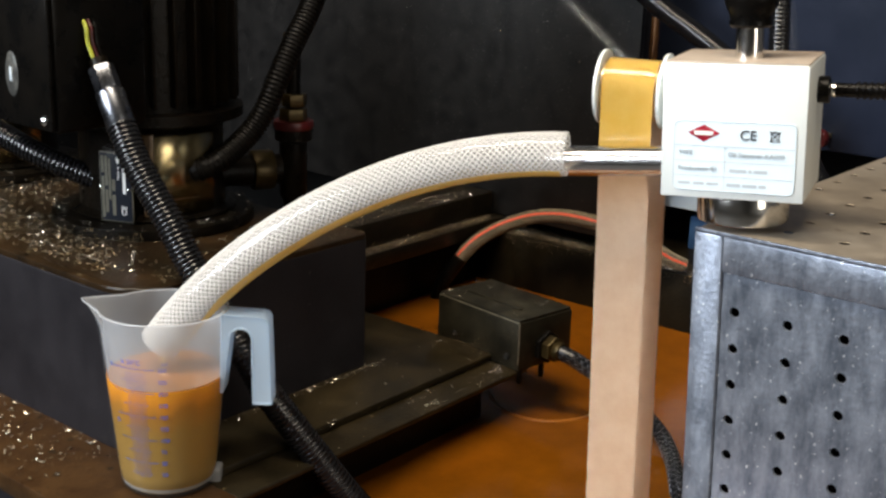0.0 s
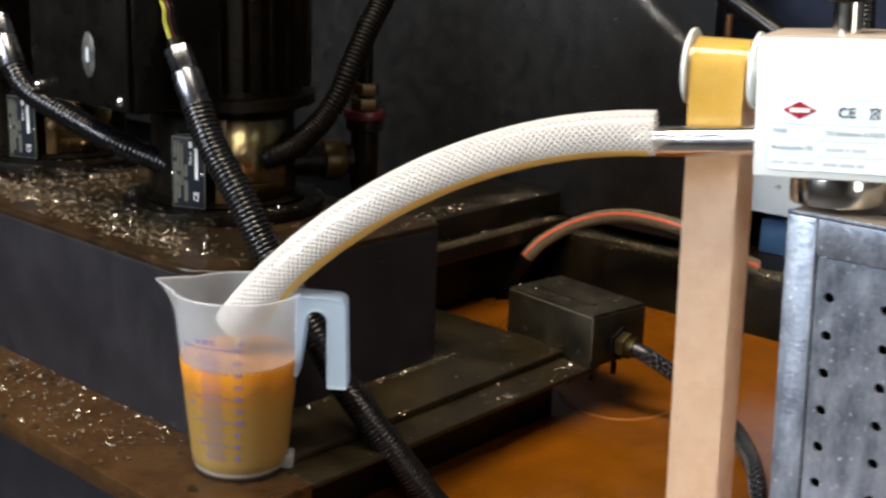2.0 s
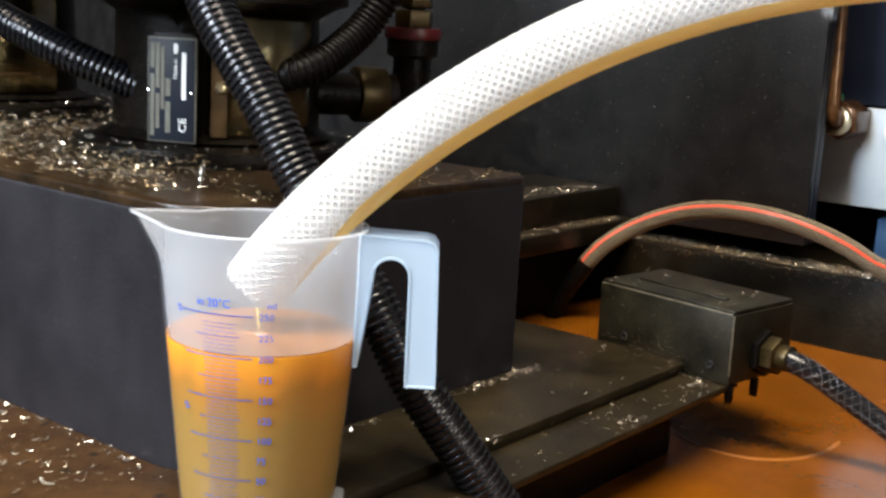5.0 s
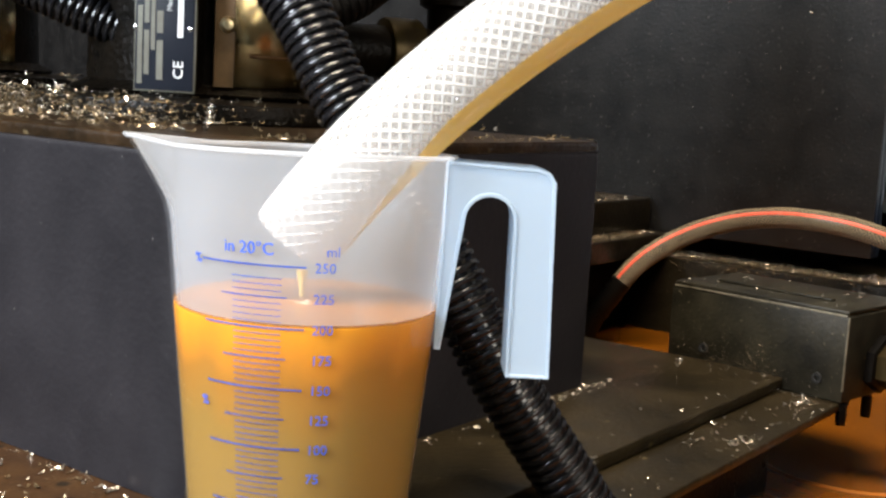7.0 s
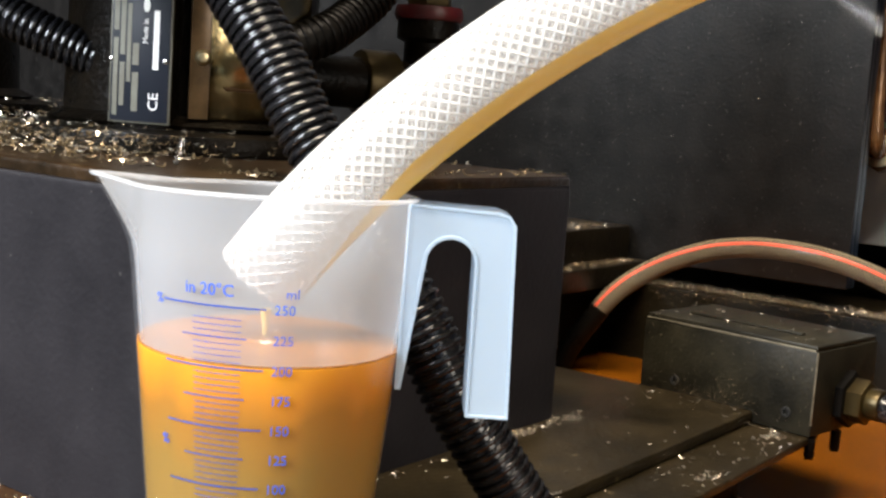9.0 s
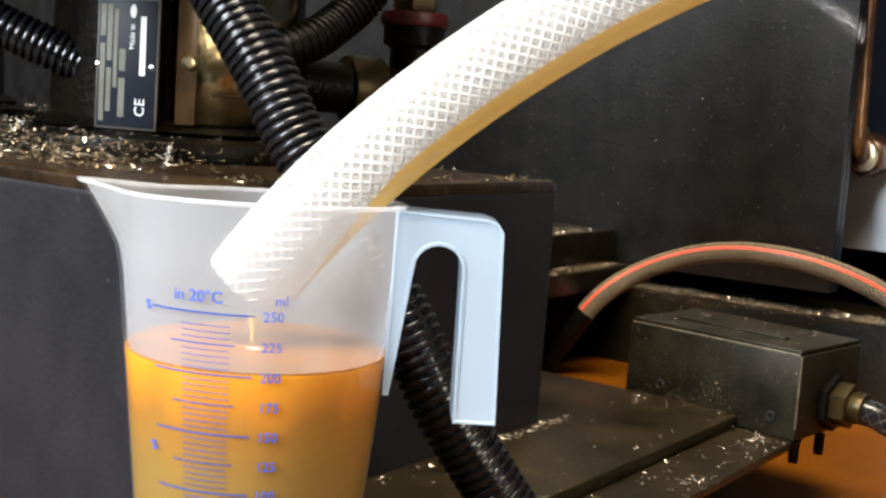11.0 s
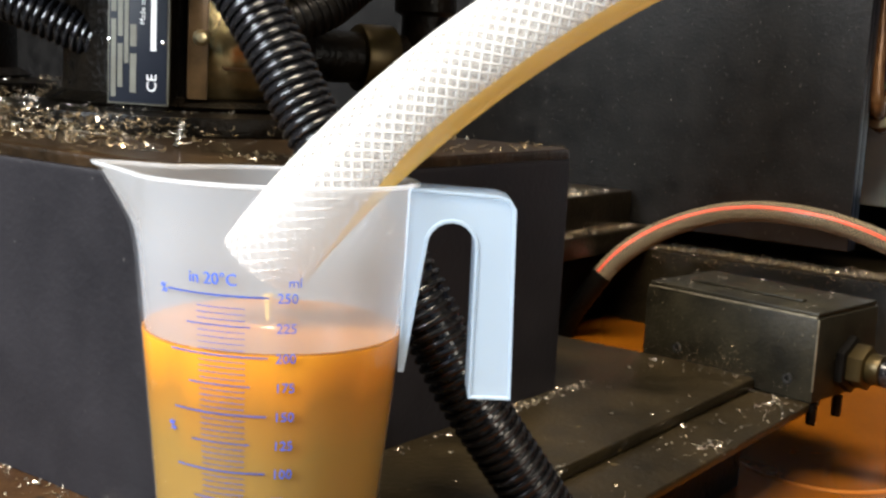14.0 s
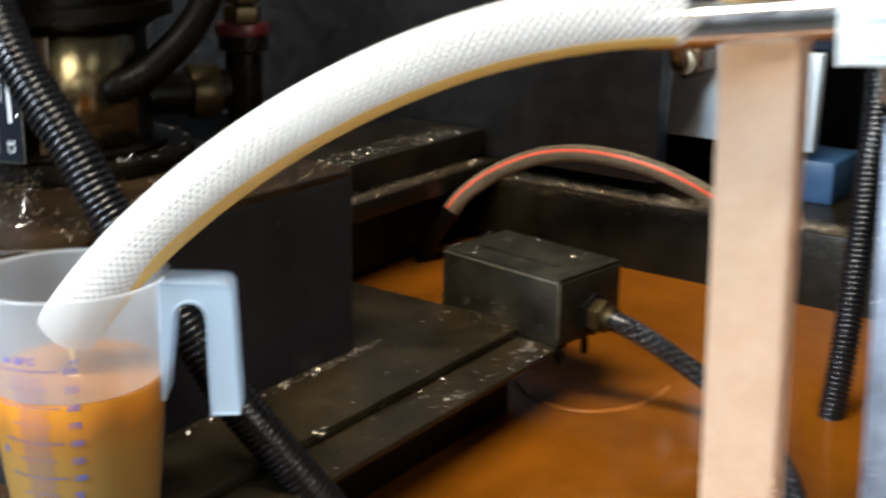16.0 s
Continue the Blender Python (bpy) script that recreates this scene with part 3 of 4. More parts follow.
# crossed-out bin mark
for x0, z0, x1, z1 in ((0.0588, 0.2434, 0.0646, 0.2440), (0.0594, 0.2389, 0.0598, 0.2432), (0.0636, 0.2389, 0.0640, 0.2432), (0.0594, 0.2386, 0.0640, 0.2390), (0.0612, 0.2440, 0.0622, 0.2446)):
    print_bar(x0, z0, x1, z1, inkdark, 0.0009, "bin_mark")
for sg in (-1, 1):
    part("bin_cross", box_bm((-0.0042, -0.0011, -0.0002), (0.0042, -0.0008, 0.0002), 0, Matrix.Translation((0.0617, 0, 0.2415)) @ Matrix.Rotation(sg * 0.8, 4, "Y")), inkdark, label)
for z in (0.2345, 0.2258, 0.2172):
    print_bar(0.0065, z, 0.0725, z + 0.00025, inkgrey, 0.0008, "table_line")
print_bar(0.0345, 0.2090, 0.03475, 0.2345, inkgrey, 0.0008, "table_line")
edge_line = [(x, -0.0007, z) for x, z in round_rect(0.0059, 0.2089, 0.0731, 0.2486, 0.0036)]
part("label_border", sweep(np.array(edge_line + edge_line[:1]), 0.00016, 6, False), inkgrey, label)
text_mesh("print_text", "TYPE", 0.0036, inkgrey, label, face_at(0.0085, 0.2295))
text_mesh("print_text", "Production ID", 0.0038, inkgrey, label, face_at(0.0085, 0.2205))
text_mesh("print_text", "Oil Skimmer KA030", 0.0038, inkgrey, label, face_at(0.0362, 0.2292))
for x0, x1 in ((0.0375, 0.0470), (0.0480, 0.0500), (0.0510, 0.0585)):
    print_bar(x0, 0.2203, x1, 0.2221, inkgrey)
for x0, x1 in ((0.0085, 0.0155), (0.0175, 0.0235), (0.0250, 0.0315)):
    print_bar(x0, 0.2123, x1, 0.2137, inkgrey)
for x0, x1 in ((0.0362, 0.0440), (0.0450, 0.0530), (0.0540, 0.0580)):
    print_bar(x0, 0.2119, x1, 0.2138, inkgrey)

# ---- hose ----
HC = [(0.1358, -0.2415, 0.2261), (0.0993, -0.1626, 0.2223), (0.055, -0.105, 0.1867), (0.0148, -0.0608, 0.1392), (-0.0012, -0.0281, 0.0876)]


def bezier(c, n):
    c = np.array(c)
    s = np.linspace(0, 1, n)[:, None]
    k = len(c) - 1
    return sum(math.comb(k, i) * s ** i * (1 - s) ** (k - i) * c[i] for i in range(k + 1))


hose = thing("drain_hose", "clear braided hose stained amber underneath, running into the jug", "hose")
hp = bezier(HC, 110)
HR = 0.0133


def tube_bm(path, ro, ri, seg=36):
    bm = sweep(path, ro, seg, False)
    b2 = sweep(path, ri, seg, False)
    me = bpy.data.meshes.new("inner")
    b2.to_mesh(me)
    b2.free()
    n = len(bm.verts)
    bm.from_mesh(me)
    bpy.data.meshes.remove(me)
    bm.verts.ensure_lookup_table()
    for base in (0, n - seg):
        for i in range(seg):
            j = (i + 1) % seg
            bm.faces.new((bm.verts[base + i], bm.verts[base + j], bm.verts[n + base + j], bm.verts[n + base + i]))
    return bm


part("hose_wall", tube_bm(hp, HR, HR - 0.0034), hosemat, hose, "milky clear hose wall")


def braid_bm(path, r, threads, turn, yarn):
    """Two families of helical yarns laid crosswise round the hose."""
    vs, fs = [], []
    _, fr = frames_along(path)
    step = np.r_[0, np.cumsum(np.linalg.norm(np.diff(path, axis=0), axis=1))]
    for sense in (-1, 1):
        for k in range(threads):
            base = len(vs)
            for i in range(len(path)):
                a = 2 * math.pi * k / threads + sense * step[i] * turn
                s_, u_ = fr[i]
                rad = math.cos(a) * s_ + math.sin(a) * u_
                tan = -math.sin(a) * s_ + math.cos(a) * u_
                c = path[i] + r * rad
                for o in (rad * yarn * 0.6, tan * yarn, -rad * yarn * 0.6, -tan * yarn):
                    vs.append(tuple(c + o))
            for i in range(len(path) - 1):
                o = base + 4 * i
                for q in range(4):
                    w = (q + 1) % 4
                    fs.append((o + q, o + w, o + 4 + w, o + 4 + q))
    bm = bmesh.new()
    me = bpy.data.meshes.new("yarn")
    me.from_pydata(vs, [], fs)
    bm.from_mesh(me)
    bpy.data.meshes.remove(me)
    return bm


tagged(part("braid", braid_bm(bezier(HC, 170), HR - 0.0005, 20, 82, 0.00060), threadmat, hose, "white crosswise braid"), kind="stuff")


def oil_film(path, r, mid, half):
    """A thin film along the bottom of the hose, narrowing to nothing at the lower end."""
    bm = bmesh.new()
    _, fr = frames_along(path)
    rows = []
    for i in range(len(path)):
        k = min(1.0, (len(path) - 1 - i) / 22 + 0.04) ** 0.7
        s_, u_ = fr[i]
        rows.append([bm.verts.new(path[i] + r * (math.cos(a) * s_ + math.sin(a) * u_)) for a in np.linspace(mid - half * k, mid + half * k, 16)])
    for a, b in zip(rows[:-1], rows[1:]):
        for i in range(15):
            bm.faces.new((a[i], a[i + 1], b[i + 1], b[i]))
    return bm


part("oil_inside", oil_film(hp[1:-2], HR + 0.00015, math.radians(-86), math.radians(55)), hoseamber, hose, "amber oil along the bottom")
part("oil_stream", sweep(np.array([hp[-1] + np.array((0.001, -0.002, -0.009)), hp[-1] + np.array((0.001, -0.002, -0.013)), (0.0, -0.03, LIQ + LEDGE - 0.001)]), np.array([0.0018, 0.0010, 0.0008]), 12), amber, hose, "thin amber trickle")

# ---- conduit from the pump ----
def ringed_conduit(owner, points, r, pitch, mat=conduitmat):
    """A flexible conduit: a smooth core with its ribs as rings of their own on one shared mesh."""
    _, length = smooth_path(points, 10)
    n = int(length / pitch)
    path, _ = smooth_path(points, n * 3)
    part("core", sweep(path, r * 0.87, 22), mat, owner, "dark core between the ribs")
    h = pitch * 0.36
    ring = finish("rib", lathe([(r * 0.85, -h), (r * 0.96, -h * 0.75), (r, -h * 0.25), (r, h * 0.25), (r * 0.96, h * 0.75), (r * 0.85, h)], 24), mat)
    way = np.gradient(path, axis=0)
    for k in range(n):
        rib = new("rib", ring)
        rib.matrix_world = Matrix.Translation(path[3 * k + 1]) @ Vector(way[3 * k + 1]).to_track_quat("Z", "Y").to_matrix().to_4x4()
        rib.parent = owner


con = thing("pump_conduit", "black corrugated conduit hanging over the pump block", "conduit")
ringed_conduit(con, [(0.0372, 0.057, 0.214), (0.037, 0.04, 0.188), (0.041, 0.012, 0.152), (0.0445, -0.005, 0.125), (0.0545, -0.0395, 0.078), (0.063, -0.057, 0.045), (0.0765, -0.073, 0.015), (0.1, -0.095, -0.03), (0.13, -0.115, -0.08)], 0.0106, 0.0033)

# ---- junction box on the tank lid ----
valve = thing("junction_box", "dusty black steel junction box with a brass cable gland", "junction box")
valve.matrix_world = Matrix.Translation((0.3135, -0.0893, 0)) @ Matrix.Rotation(math.radians(-8.5), 4, "Z") @ Matrix.Translation((-0.318, 0.09, 0))
part("box_body", box_bm((0.318, -0.09, LEDGE), (0.382, 0.01, 0.036), 0.0012), dustblack, valve)
part("box_cover", box_bm((0.319, -0.089, 0.0362), (0.381, 0.009, 0.0385), 0.0008), dustblack, valve, "dusty cover with a raised edge")
part("cover_strip", box_bm((0.338, -0.07, 0.0386), (0.342, -0.004, 0.0398), 0.0004), dustblack, valve)
wear = material("worn_bright_edge", (0.30, 0.27, 0.20), 0.35, 0.6, (0.10, 0.09, 0.06), 180)
part("worn_edge", sweep(np.array([(0.3184, y, 0.0361) for y in np.linspace(-0.0885, 0.0085, 12)]), 0.00055, 6), wear, valve, "edge worn bright")
part("worn_edge", sweep(np.array([(0.3184, -0.0896, z) for z in np.linspace(0.0, 0.0355, 8)]), 0.0005, 6), wear, valve, "edge worn bright")
part("gland_seat", cyl_bm((0.350, -0.0902, 0.010), (0.350, -0.0950, 0.010), 0.0145, None, 6, 0.0012), black, valve)
part("gland_nut", cyl_bm((0.350, -0.0945, 0.010), (0.350, -0.103, 0.010), 0.0112, None, 6, 0.0008), brass, valve, "hexagonal brass gland nut")
part("gland_collar", cyl_bm((0.350, -0.103, 0.010), (0.350, -0.110, 0.010), 0.0078, None, 24, 0.0008), brass, valve)
for x in (0.322, 0.348):
    part("stud", lathe([(0, -0.0178), (0.0022, -0.0172), (0.0026, -0.0145), (0.0026, -0.0065), (0, -0.0065)], 12, pose(x, -0.0885, 0)), black, valve, "short black stud below the box")
for y, z in ((-0.0765, 0.004), (-0.012, 0.006)):
    part("side_screw", lathe([(0.0013, 0.0), (0.0026, 0.0), (0.0026, 0.0012), (0.0013, 0.0012), (0.0013, 0.0)], 14, Matrix.Translation((0.3181, y, z)) @ Matrix.Rotation(math.radians(-90), 4, "Y")), blackhole, valve, "small sunken screw")
cable = thing("armoured_cable", "black braided cable running from the junction box into the coolant", "cable")
cpath = [(0.3425, -0.109, 0.010), (0.346, -0.124, 0.005), (0.358, -0.145, -0.010), (0.361, -0.185, -0.031), (0.345, -0.215, -0.042), (0.305, -0.247, -0.049), (0.26, -0.275, -0.07)]
part("cable_core", sweep(smooth_path(cpath, 120)[0], 0.0066, 16), conduitmat, cable)
tagged(part("cable_braid", braid_bm(smooth_path(cpath, 140)[0], 0.0066, 5, 210, 0.00022), material("bright_wire", (0.16, 0.155, 0.155), 0.35, 0.6), cable, "bright wire braid"), kind="stuff")

# ---- galvanised cabinet ----
cab = thing("perforated_cabinet", "galvanised steel cabinet with punched holes in front and top", "cabinet", (0.168, -0.312, 0))


def perforated(u0, u1, v0, v1, first_u, first_v, du, dv, r, place, thick):
    """A sheet in (u, v) with a grid of round holes punched through it."""
    bm = bmesh.new()

    def vert(u, v, w):
        return bm.verts.new(place(u, v, w))

    us = [u0] + [first_u + du * (k + 0.5) for k in range(-1, 40) if u0 < first_u + du * (k + 0.5) < u1] + [u1]
    vs = [v0] + [first_v + dv * (k + 0.5) for k in range(-1, 40) if v0 < first_v + dv * (k + 0.5) < v1] + [v1]
    for ua, ub in zip(us[:-1], us[1:]):
        for va, vb in zip(vs[:-1], vs[1:]):
            k = round(((ua + ub) / 2 - first_u) / du)
            j = round(((va + vb) / 2 - first_v) / dv)
            cu, cv = first_u + du * k, first_v + dv * j
            c = [vert(*p, 0) for p in ((ua, va), (ub, va), (ub, vb), (ua, vb))]
            if not (ua + r < cu < ub - r and va + r < cv < vb - r):
                bm.faces.new(c)
                continue
            n = 16
            ring = [vert(cu + r * math.cos(2 * math.pi * (i + 0.5) / n + 1.25 * math.pi), cv + r * math.sin(2 * math.pi * (i + 0.5) / n + 1.25 * math.pi), 0) for i in range(n)]
            deep = [vert(cu + r * 0.9 * math.cos(2 * math.pi * (i + 0.5) / n + 1.25 * math.pi), cv + r * 0.9 * math.sin(2 * math.pi * (i + 0.5) / n + 1.25 * math.pi), thick) for i in range(n)]
            for side in range(4):
                for i in range(4):
                    a_, b_ = ring[side * 4 + i], ring[(side * 4 + i + 1) % n]
                    if i == 3:
                        bm.faces.new((c[(side + 1) % 4], b_, a_))
                    else:
                        bm.faces.new((c[side], b_, a_)) if i == 0 else bm.faces.new((c[side] if i < 2 else c[(side + 1) % 4], b_, a_))
                bm.faces.new((c[side], c[(side + 1) % 4], ring[side * 4 + 2]))
            for i in range(n):
                bm.faces.new((ring[i], ring[(i + 1) % n], deep[(i + 1) % n], deep[i]))
    bmesh.ops.remove_doubles(bm, verts=bm.verts, dist=0.00005)
    return bm


part("front_sheet", perforated(0.0185, 0.50, -0.30, 0.1655, 0.0268, -0.0135 + 0.0, 0.0328, 0.0223, 0.0031, lambda u, v, w: (0.0025 + w, -u, v + 0.0), 0.0015), galv, cab, "punched front sheet set back in its frame")
part("lower_sheet", box_bm((0.0025, -0.50, -0.8), (0.004, -0.0185, -0.3005)), galv, cab)
# solid black box added so the punched holes show shade behind them
part("inner_shade_box", box_bm((0.02, -0.50, -0.8), (0.46, -0.01, 0.165)), blackhole, cab, "black filler box standing for the shade inside")
part("corner_stile", box_bm((0.0, -0.018, -0.8), (0.018, 0.0, 0.1868), 0.0008), galv, cab)
part("top_rail", box_bm((0.0, -0.50, 0.166), (0.018, -0.0182, 0.1868), 0.0008), galv, cab)
part("top_sheet", perforated(0.002, 0.46, -0.49, -0.002, 0.03, -0.48, 0.031, 0.0335, 0.0034, lambda u, v, w: (u, v, 0.1892 - w), 0.0003), galvtop, cab, "soiled punched top sheet")
part("top_edge", box_bm((0.0, -0.50, 0.187), (0.0019, 0.0, 0.1893), 0.0003), galv, cab)

SHEAR = Matrix.Identity(4)
SHEAR[1][2] = 0.045
for piece in cab.children:
    piece.data.transform(Matrix.Translation((0, 0, 0.189)) @ SHEAR @ Matrix.Translation((0, 0, -0.189)))

# ---- pumps ----
AX, AY = 0.14, 0.16
TOP = 0.1124


def build_pump():
    p = thing("coolant_pump", "oily black vertical coolant pump with a finned motor, standing among chips", "pump", (AX, AY, 0), "pumps on the steel box")
    part("base_flange", lathe([(0, TOP), (0.08, TOP), (0.081, TOP + 0.003), (0.08, TOP + 0.008), (0.07, TOP + 0.0095), (0.0, TOP + 0.0095)], 64), castblack, p, "round oily base flange")
    part("motor_stool", lathe([(0.064, 0.1222), (0.066, 0.124), (0.058, 0.128), (0.0565, 0.19), (0.066, 0.196), (0.073, 0.198), (0.073, 0.206), (0, 0.206)], 56), castblack, p)
    part("motor_body", lathe([(0, 0.2062), (0.058, 0.2062), (0.058, 0.40), (0.05, 0.42), (0, 0.425)], 48), castblack, p)
    for k in range(26):
        a = 2 * math.pi * k / 26
        part("cooling_fin", box_bm((0.057, -0.0013, 0.211), (0.070, 0.0013, 0.395), 0.0006, Matrix.Rotation(a, 4, "Z")), castblack, p)
    # curved stainless coupling guard
    bm = bmesh.new()
    rows = []
    for z in (0.1275, 0.129, 0.1885, 0.19):
        rows.append([bm.verts.new(((0.0605 + (0.0012 if 0.1285 < z < 0.189 else 0)) * math.cos(a), (0.0605 + (0.0012 if 0.1285 < z < 0.189 else 0)) * math.sin(a), z)) for a in np.linspace(math.radians(234), math.radians(282), 20)])
    for ra, rb in zip(rows[:-1], rows[1:]):
        for i in range(19):
            bm.faces.new((ra[i], ra[i + 1], rb[i + 1], rb[i]))
    bmesh.ops.solidify(bm, geom=bm.faces, thickness=0.0012)
    guard = part("coupling_guard", bm, guardmat, p, "stained stainless coupling guard")
    part("guard_edge", box_bm((0.057, -0.0042, 0.1272), (0.0635, 0.0042, 0.191), 0.0006, Matrix.Rotation(math.radians(230), 4, "Z")), material("brown_guard_edge", (0.05, 0.028, 0.010), 0.3, 0.3, (0.12, 0.07, 0.03), 60), p, "brown guard edge strip")
    part("guard_screw", lathe([(0, 0.0045), (0.002, 0.004), (0.0034, 0.002), (0.0034, 0), (0, 0)], 16, Matrix.Rotation(math.radians(231), 4, "Z") @ Matrix.Translation((0.0634, 0, 0.153)) @ Matrix.Rotation(math.radians(90), 4, "Y")), stainless, p, "round-headed screw")
    slot = [((0.0632) * math.cos(a), (0.0632) * math.sin(a), 0.1405) for a in np.linspace(math.radians(240), math.radians(268), 14)]
    part("guard_slot", sweep(np.array(slot), 0.0006, 8), rusty, guard)
    # nameplate with its boss
    plate_pose = Matrix.Translation((0.0815 - AX, 0.1275 - AY, 0.151)) @ Matrix.Rotation(math.radians(-66.4), 4, "Z")
    part("plate_boss", box_bm((-0.012, 0.0012, -0.03), (0.012, 0.02, 0.03), 0.001, plate_pose), castblack, p)
    plate = part("nameplate", box_bm((-0.0138, -0.0006, -0.027), (0.0138, 0.001, 0.027), 0.0005, plate_pose), platelight, p, "dark metal nameplate with pale fields")
    part("plate_field", box_bm((-0.0130, -0.0009, -0.0262), (0.0130, -0.0004, 0.0262), 0.0001, plate_pose), platemat, plate)
    for x0, x1, z0, z1 in ((-0.0120, -0.0098, -0.024, 0.008), (-0.0090, -0.0068, -0.020, -0.002), (-0.0090, -0.0068, 0.001, 0.024), (-0.0060, -0.0042, -0.010, 0.022), (-0.0034, -0.0006, -0.022, -0.006), (-0.0034, -0.0006, -0.003, 0.006), (-0.012, -0.0098, 0.011, 0.024)):
        part("pale_field", box_bm((x0, -0.0011, z0), (x1, -0.0008, z1), 0, plate_pose), platelight, plate)
    part("maker_bar", box_bm((0.0058, -0.0011, -0.0045), (0.0082, -0.0008, 0.0195), 0, plate_pose), inkwhite, plate)
    turn = Matrix.Rotation(math.radians(90), 4, "X") @ Matrix.Rotation(math.radians(90), 4, "Z")
    text_mesh("plate_text", "CE", 0.0062, inkwhite, plate, plate_pose @ Matrix.Translation((0.0085, -0.0011, -0.0215)) @ turn, 0.0001)
    text_mesh("plate_text", "Made in", 0.0032, inkwhite, plate, plate_pose @ Matrix.Translation((0.0032, -0.0011, 0.006)) @ turn, 0.0001)
    part("oval_mark", lathe([(0, 0), (0.0014, 0), (0.0014, 0.0002), (0, 0.0002)], 16, plate_pose @ Matrix.Translation((0.0024, -0.0011, 0.0215)) @ Matrix.Rotation(math.radians(90), 4, "X") @ Matrix.Diagonal((1, 2.0, 1, 1))), inkwhite, plate)
    for x in (-0.0128, 0.0115):
        part("rivet", lathe([(0, 0.0012), (0.0009, 0.0008), (0.0012, 0), (0, 0)], 10, plate_pose @ Matrix.Translation((x, -0.0008, -0.001)) @ Matrix.Rotation(math.radians(90), 4, "X")), chrome, plate)
    # terminal box
    tb = part("terminal_box", box_bm((0.010 - AX, 0.09 - AY, 0.205), (0.085 - AX, 0.215 - AY, 0.33), 0.004), black, p, "black terminal box")
    part("terminal_cover", box_bm((0.006 - AX, 0.092 - AY, 0.207), (0.0098 - AX, 0.213 - AY, 0.328), 0.0015), black, tb)
    part("badge", lathe([(0, 0.0006), (0.0095, 0.0006), (0.0105, 0), (0, 0)], 28, Matrix.Translation((0.0058 - AX, 0.137 - AY, 0.2425)) @ Matrix.Rotation(math.radians(-90), 4, "Y") @ Matrix.Diagonal((1.5, 0.75, 1, 1))), material("worn_badge", (0.11, 0.11, 0.10), 0.4, 0.3, (0.02, 0.02, 0.02), 150), tb, "oval worn badge")
    part("badge_mark", box_bm((0.0046 - AX, 0.1352 - AY, 0.2375), (0.0052 - AX, 0.1388 - AY, 0.2475), 0.0002), inkgrey, tb)
    for y, z in ((0.1, 0.214), (0.1, 0.30), (0.205, 0.214)):
        part("cover_bolt", lathe([(0, 0.003), (0.002, 0.0026), (0.0036, 0.001), (0.0036, 0), (0, 0)], 14, Matrix.Translation((0.006 - AX, y - AY, z)) @ Matrix.Rotation(math.radians(-90), 4, "Y")), chrome, tb, "bright domed bolt")
    # conduit fitting
    f0, f1 = Vector((0.0375 - AX, 0.084 - AY, 0.262)), Vector((0.0372 - AX, 0.057 - AY, 0.214))
    d = f1 - f0
    part("fitting_neck", cyl_bm(f0 + d * 0.12, f0 + d * 0.25, 0.0062, None, 20), castblack, p)
    part("fitting_nut", cyl_bm(f0 + d * 0.22, f0 + d * 0.55, 0.0090, None, 6, 0.0008), dullfit, p, "polished hexagonal fitting")
    part("fitting_sleeve", cyl_bm(f0 + d * 0.55, f0 + d * 1.02, 0.0100, None, 28, 0.001), dullfit, p, "polished conduit sleeve")
    for k, (col, off) in enumerate(((material("yellow_green_wire", (0.34, 0.36, 0.03), 0.4), -0.0035), (redmat, 0.0), (black, 0.0035))):
        part("wire", sweep(smooth_path([tuple(f0 + d * 0.14 + Vector((off, 0, 0))), tuple(f0 - d * 0.12 + Vector((off - 0.001, -0.002, 0.0))), tuple(f0 - d * 0.4 + Vector((off - 0.001, -0.008, -0.003))), tuple(f0 - d * 0.58 + Vector((off + 0.002, 0.004, 0.0)))], 16)[0], 0.0014, 8), col, p, "loose wire")
    return p


pump = build_pump()
copy_thing(pump, pose(AX - 0.004, AY + 0.232, 0.004))

con2 = thing("rear_pump_conduit", "black corrugated conduit sagging between the two pumps", "conduit")
ringed_conduit(con2, [(0.0335, 0.289, 0.218), (0.036, 0.272, 0.2), (0.05, 0.235, 0.182), (0.066, 0.195, 0.165), (0.09, 0.165, 0.150)], 0.0095, 0.0034, conduitmat)
con3 = thing("riser_conduit", "black corrugated conduit rising behind the pump", "conduit")
ringed_conduit(con3, [(0.275, 0.082, 0.345), (0.24, 0.08, 0.283), (0.222, 0.08, 0.257), (0.203, 0.08, 0.227), (0.194, 0.083, 0.206), (0.184, 0.089, 0.188), (0.168, 0.092, 0.175), (0.152, 0.0915, 0.167), (0.139, 0.0985, 0.161), (0.135, 0.113, 0.158)], 0.0095, 0.0034, dullconduit)

pipe = thing("pipe_valve", "oily brass pipe connection with a red ring", "pipe fitting", (0.2395, 0.1, 0))
part("valve_foot", lathe([(0, 0.0003), (0.0085, 0.0003), (0.0085, 0.12), (0.0115, 0.125), (0.0115, 0.17), (0.0155, 0.172), (0.0155, 0.181), (0, 0.181)], 32), castblack, pipe)
part("red_ring", lathe([(0.0, 0.1812), (0.0165, 0.1812), (0.0175, 0.184), (0.0165, 0.188), (0, 0.188)], 32), redmat, pipe, "red plastic ring")
part("hex_nut", cyl_bm((0, 0, 0.1882), (0, 0, 0.1985), 0.0118, None, 6, 0.0008), brass, pipe)
part("hex_nut", cyl_bm((0.001, 0, 0.2), (0.001, 0, 0.2105), 0.0108, None, 6, 0.0008), brass, pipe)
part("riser", cyl_bm((0, 0, 0.198), (0, 0, 0.2565), 0.0062, None, 20), castblack, pipe)
